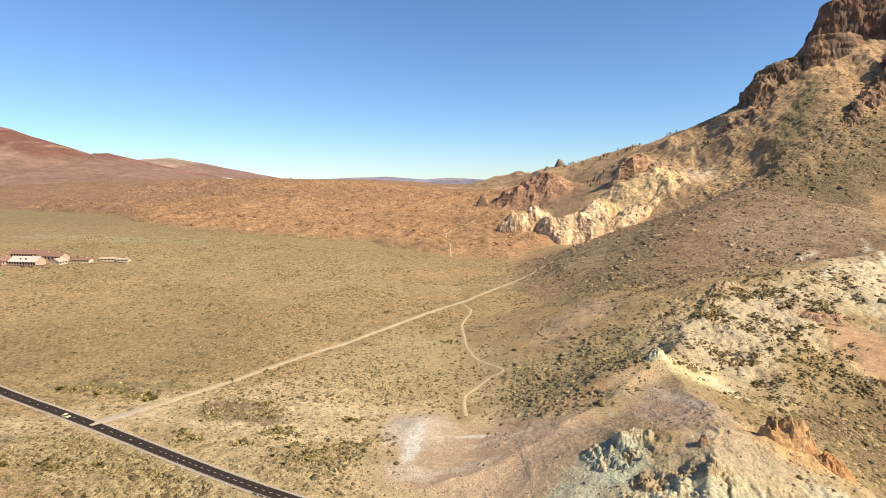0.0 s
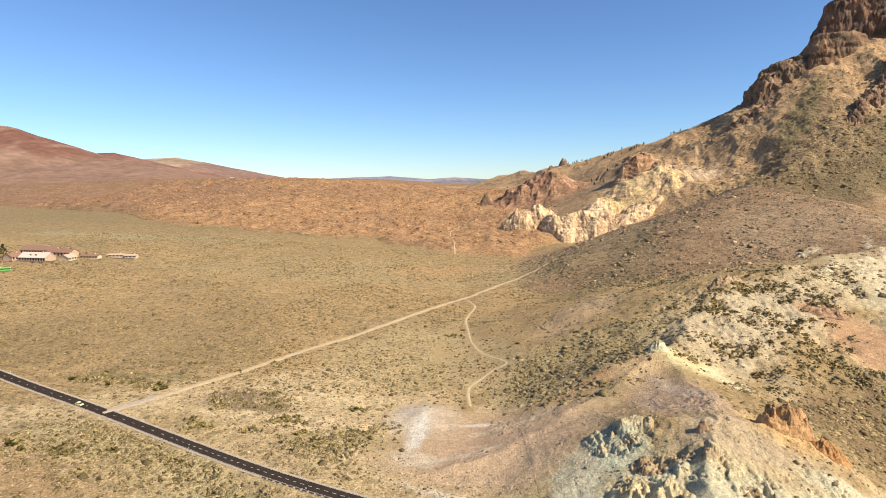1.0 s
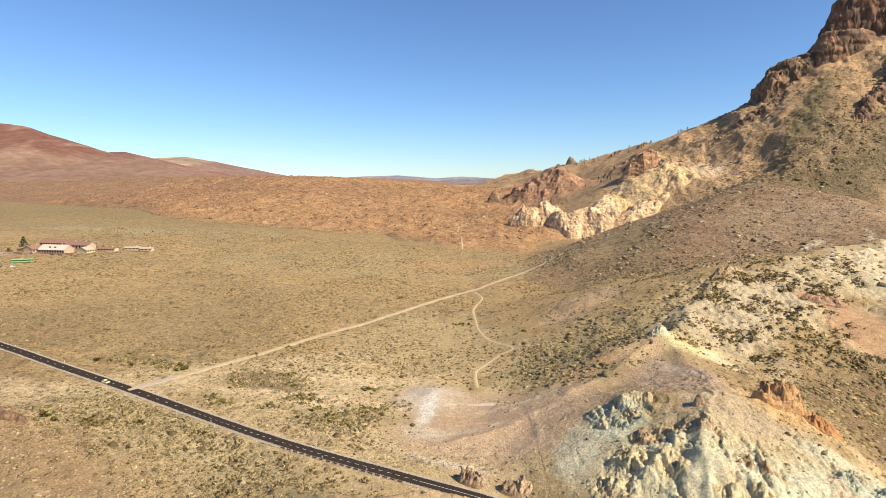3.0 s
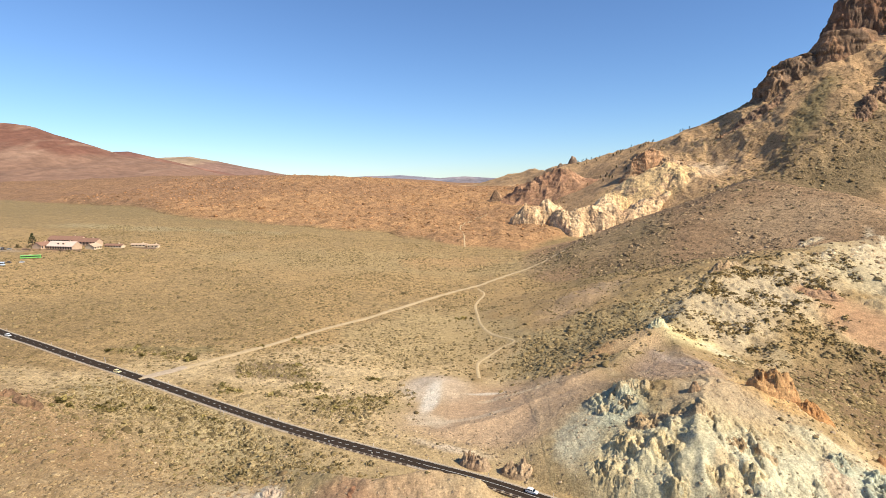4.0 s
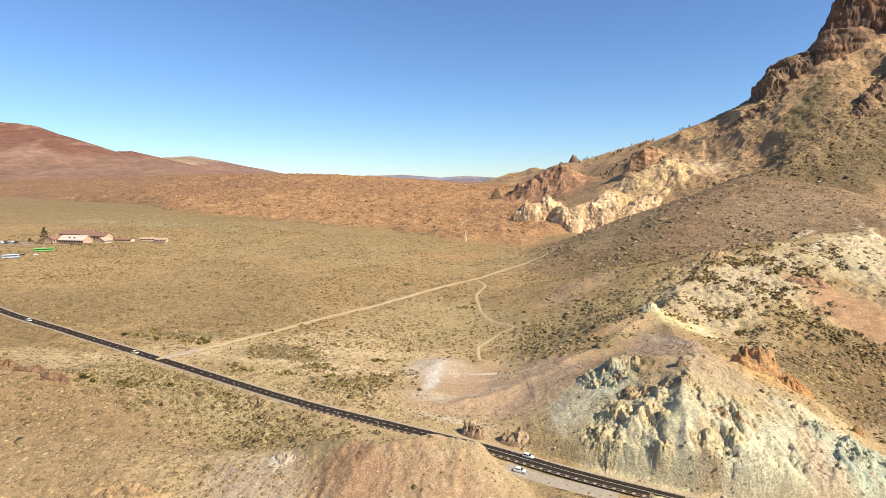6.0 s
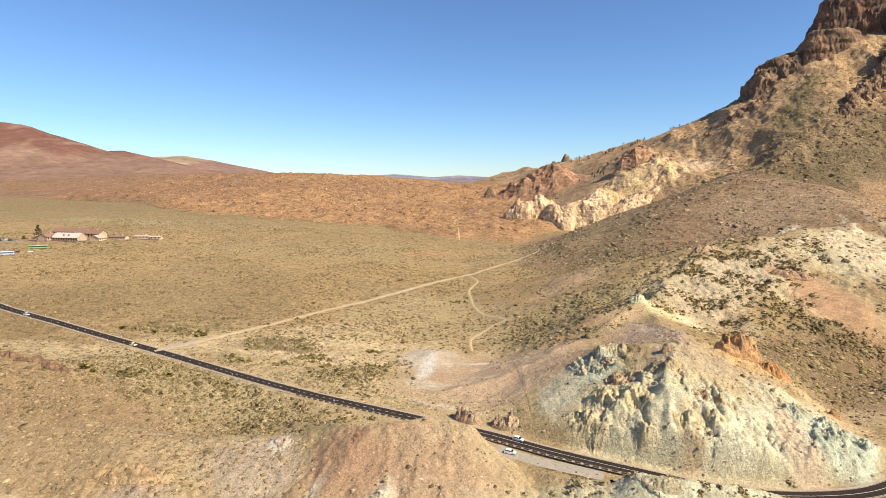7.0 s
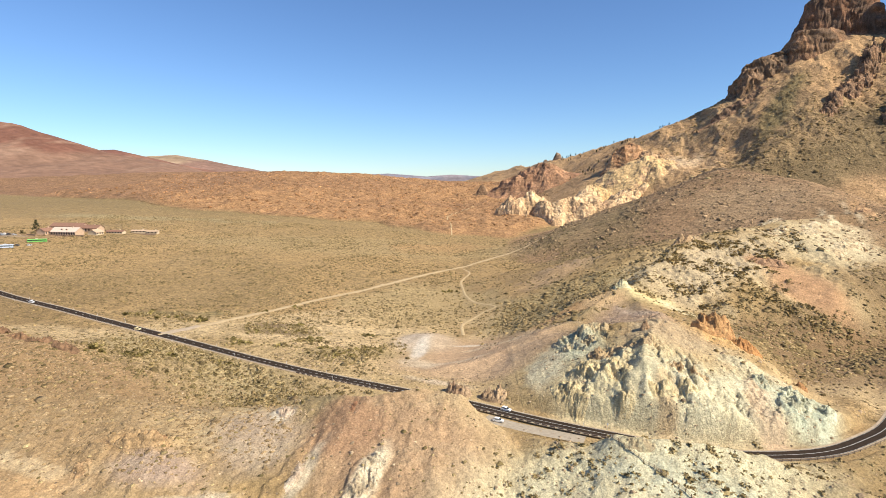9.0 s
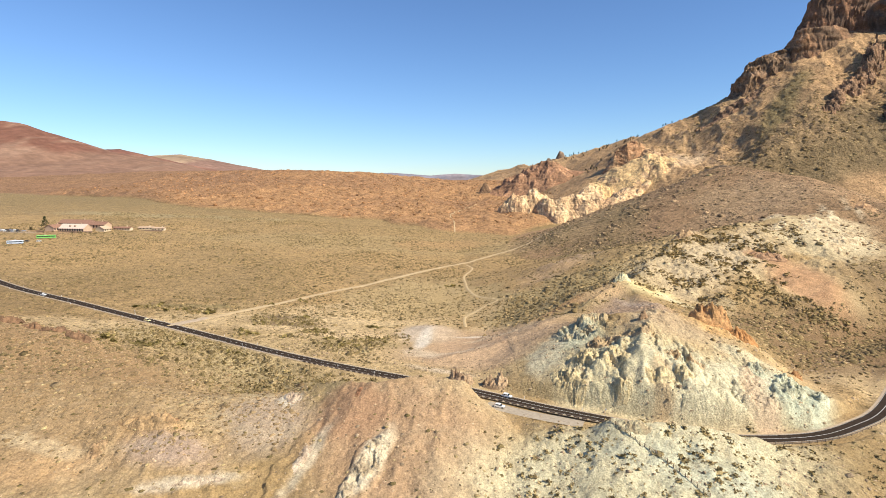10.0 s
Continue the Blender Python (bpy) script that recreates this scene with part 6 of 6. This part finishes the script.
for k in range(13):
    base = (silver, dark, white_car)[k % 3]
    m = on_ground(-478 - 4.2 * (k % 7) + rc.uniform(-0.4, 0.4), 528 + 9 * (k // 7) + rc.uniform(-0.5, 0.5), 62 + rc.uniform(-5, 5))
    c = copy_thing(base, m)
    tagged(c, {0: "silver", 1: "dark", 2: "white"}[k % 3] + " car in the hotel car park", "car", "cars in the car park")
green_bus = coach(GREEN_PAINT, "bright green coach parked near the hotel", 17.0)
green_bus.matrix_basis = on_ground(-418, 497, 24, 0.1)
blue_bus = coach(BLUE_PAINT, "pale blue and white coach parked near the hotel", 13.5)
blue_bus.matrix_basis = on_ground(-420, 458, 20, 0.1)
for k, (cx, cy) in enumerate(((-428, 471), (-421, 474), (-433, 475), (-411, 477))):
    c = copy_thing((white_car, dark, silver)[k % 3], on_ground(cx, cy, 20))
    tagged(c, ("white", "dark", "silver")[k % 3] + " car beside the parked coaches", "car", "cars in the car park")

# ---- road furniture ----
RAIL_WOOD = paint("weathered_rail", (0.23, 0.17, 0.11), 0.8, vary=0.25, size=0.5)
POST_WHITE = paint("post_white", (0.75, 0.74, 0.7), 0.6, vary=0.08)


def along(x0, x1, gap, side):
    """Places along the road from x0 to x1, every gap metres, to one side of its middle line."""
    p = resample(ROAD, gap)
    d = np.gradient(p[:, :2], axis=0)
    d /= np.linalg.norm(d, axis=1)[:, None]
    q = p.copy()
    q[:, 0] -= d[:, 1] * side
    q[:, 1] += d[:, 0] * side
    k = (p[:, 0] > x0) & (p[:, 0] < x1)
    return q[k], np.degrees(np.arctan2(d[k, 1], d[k, 0]))


def guard_rail(x0, x1, side):
    rail = new("guard_rail")
    tagged(rail, "low wooden guard rail on posts beside the road", "guard rail", "guard rails")
    pts, turns = along(x0, x1, 3.0, side)
    first = None
    for (x, y, z), a in zip(pts, turns):
        if first is None:
            first = part("post", box(bmesh.new(), -0.09, 0.09, -0.09, 0.09, -0.8, 0.8, 0.02), RAIL_WOOD, rail)
            ob = first
        else:
            ob = new("post", first.data)
            ob.parent = rail
        ob.matrix_basis = pose(x, y, z, 0, 0, a)
    line = np.array(pts)
    n = len(line)
    prof = [(-0.05, 0.42), (0.05, 0.42), (0.05, 0.74), (-0.05, 0.74)]
    d = np.gradient(line[:, :2], axis=0)
    d /= np.linalg.norm(d, axis=1)[:, None]
    v = np.concatenate([np.stack([line[:, 0] - d[:, 1] * (o + 0.15), line[:, 1] + d[:, 0] * (o + 0.15), line[:, 2] + h], axis=1) for o, h in prof])
    k = np.arange(n - 1)
    f = np.concatenate([np.stack([k + j * n, k + 1 + j * n, k + 1 + ((j + 1) % 4) * n, k + ((j + 1) % 4) * n], axis=1) for j in range(4)])
    mesh_object("beam", v, f, RAIL_WOOD, smooth=False, parent=rail)
    return rail


guard_rail(104, 196, -4.0)

# low stone blocks along the outer edge of the road
BASALT = paint("basalt", (0.12, 0.09, 0.07), 0.9, vary=0.35, size=0.5)
block = part("parapet_block", box(bmesh.new(), -0.95, 0.95, -0.22, 0.22, -0.5, 0.55, 0.06), BASALT)
tagged(block, "low dark stone block at the road edge", "stone block", "parapet blocks")
spots = [q for run in ((-70, -16), (2, 78)) for q in zip(*along(run[0], run[1], 3.1, -3.3))]
block.matrix_basis = pose(*spots[0][0], 0, 0, spots[0][1])
for p, a in spots[1:]:
    copy_thing(block, pose(*p, 0, 0, a))

post = new("road_sign_post")
part("pole", tube(bmesh.new(), 0, 0, -0.5, 2.2, 0.05, 0.05, 8), RIM, post)
part("plate", tube(bmesh.new(), 0, 2.0, -0.08, -0.05, 0.35, 0.35, 16, "Y"), POST_WHITE, post, "round pale plate seen from behind")
tagged(post, "thin road sign on a metal pole", "road sign", "road signs")
post.matrix_basis = road_place(-49, -4.2)
for sx, side in ((-104, -4.2), (-30, -4.3), (-186, 4.2), (60, 4.4)):
    copy_thing(post, road_place(sx, side))

marker = new("marker_post")
part("shaft", box(bmesh.new(), -0.06, 0.06, -0.05, 0.05, -0.4, 0.95, 0.015), POST_WHITE, marker)
part("band", box(bmesh.new(), -0.066, 0.066, -0.056, 0.056, 0.62, 0.78), DARK_PAINT, marker)
tagged(marker, "white roadside marker post with a dark band", "marker post", "marker posts")
mp, ma = along(-330, 100, 24.0, 4.1)
marker.matrix_basis = pose(*mp[0], 0, 0, ma[0])
for p, a in zip(mp[1:], ma[1:]):
    copy_thing(marker, pose(*p, 0, 0, a))
mp, ma = along(-330, -70, 24.0, -4.1)
for p, a in zip(mp, ma):
    copy_thing(marker, pose(*p, 0, 0, a))

# fence that runs down the cream bank
fence = new("wire_fence")
tagged(fence, "thin wire fence on stakes down the bank", "fence")
fx = np.linspace(53.3, 77.5, 22)
fy = np.interp(fx, (53.3, 59.3, 66.1, 71.2, 75.8, 80), (122, 109.7, 101.9, 93.2, 86.7, 81))
fz = surface(fx, fy)
stake = None
for x, y, z in zip(fx, fy, fz):
    if stake is None:
        stake = part("stake", box(bmesh.new(), -0.1, 0.1, -0.1, 0.1, -0.4, 1.3), RAIL_WOOD, fence)
        ob = stake
    else:
        ob = new("stake", stake.data)
        ob.parent = fence
    ob.matrix_basis = pose(x, y, z)
for h in (0.5, 1.05):
    ribbon("wire", np.stack([fx, fy, fz + h], axis=1), -0.09, 0.09, 0.0, RAIL_WOOD, fence)

LAY_GRAVEL = paint("lay_by_gravel", (0.36, 0.30, 0.225), 0.95, vary=0.2, size=1.2, spec=0.1)

# gravel lay-by and the paved mouth of the track
drape("layby", [(p[0], p[1]) for p in LAYBY], 9.0, 0.14, LAY_GRAVEL, "grey gravel lay-by beside the road")
drape("track_mouth", [(-157, 235), (-151, 242), (-143, 252)], 5.0, 0.35, GRAVEL, "pale paved mouth of the dirt track")

# ---- dashes of the centre line ----
def dash_run(x0, x1, period, length):
    pts, turns = along(x0, x1, period, 0.0)
    me = None
    for (x, y, z), a in zip(pts, turns):
        if me is None:
            ob = part("dash", box(bmesh.new(), -length / 2, length / 2, -0.075, 0.075, 0.0, 0.012), LINE, road)
            me = ob.data
        else:
            ob = new("dash", me)
            ob.parent = road
        ob.matrix_basis = pose(x, y, z + 0.112, 0, 0, a)


dash_run(-420, -120, 6.5, 2.6)
dash_run(-120, -14, 3.5, 1.9)
ribbon("centre_line", [p for p in road_pts if p[0] > -14], -0.08, 0.08, 0.118, LINE, road)
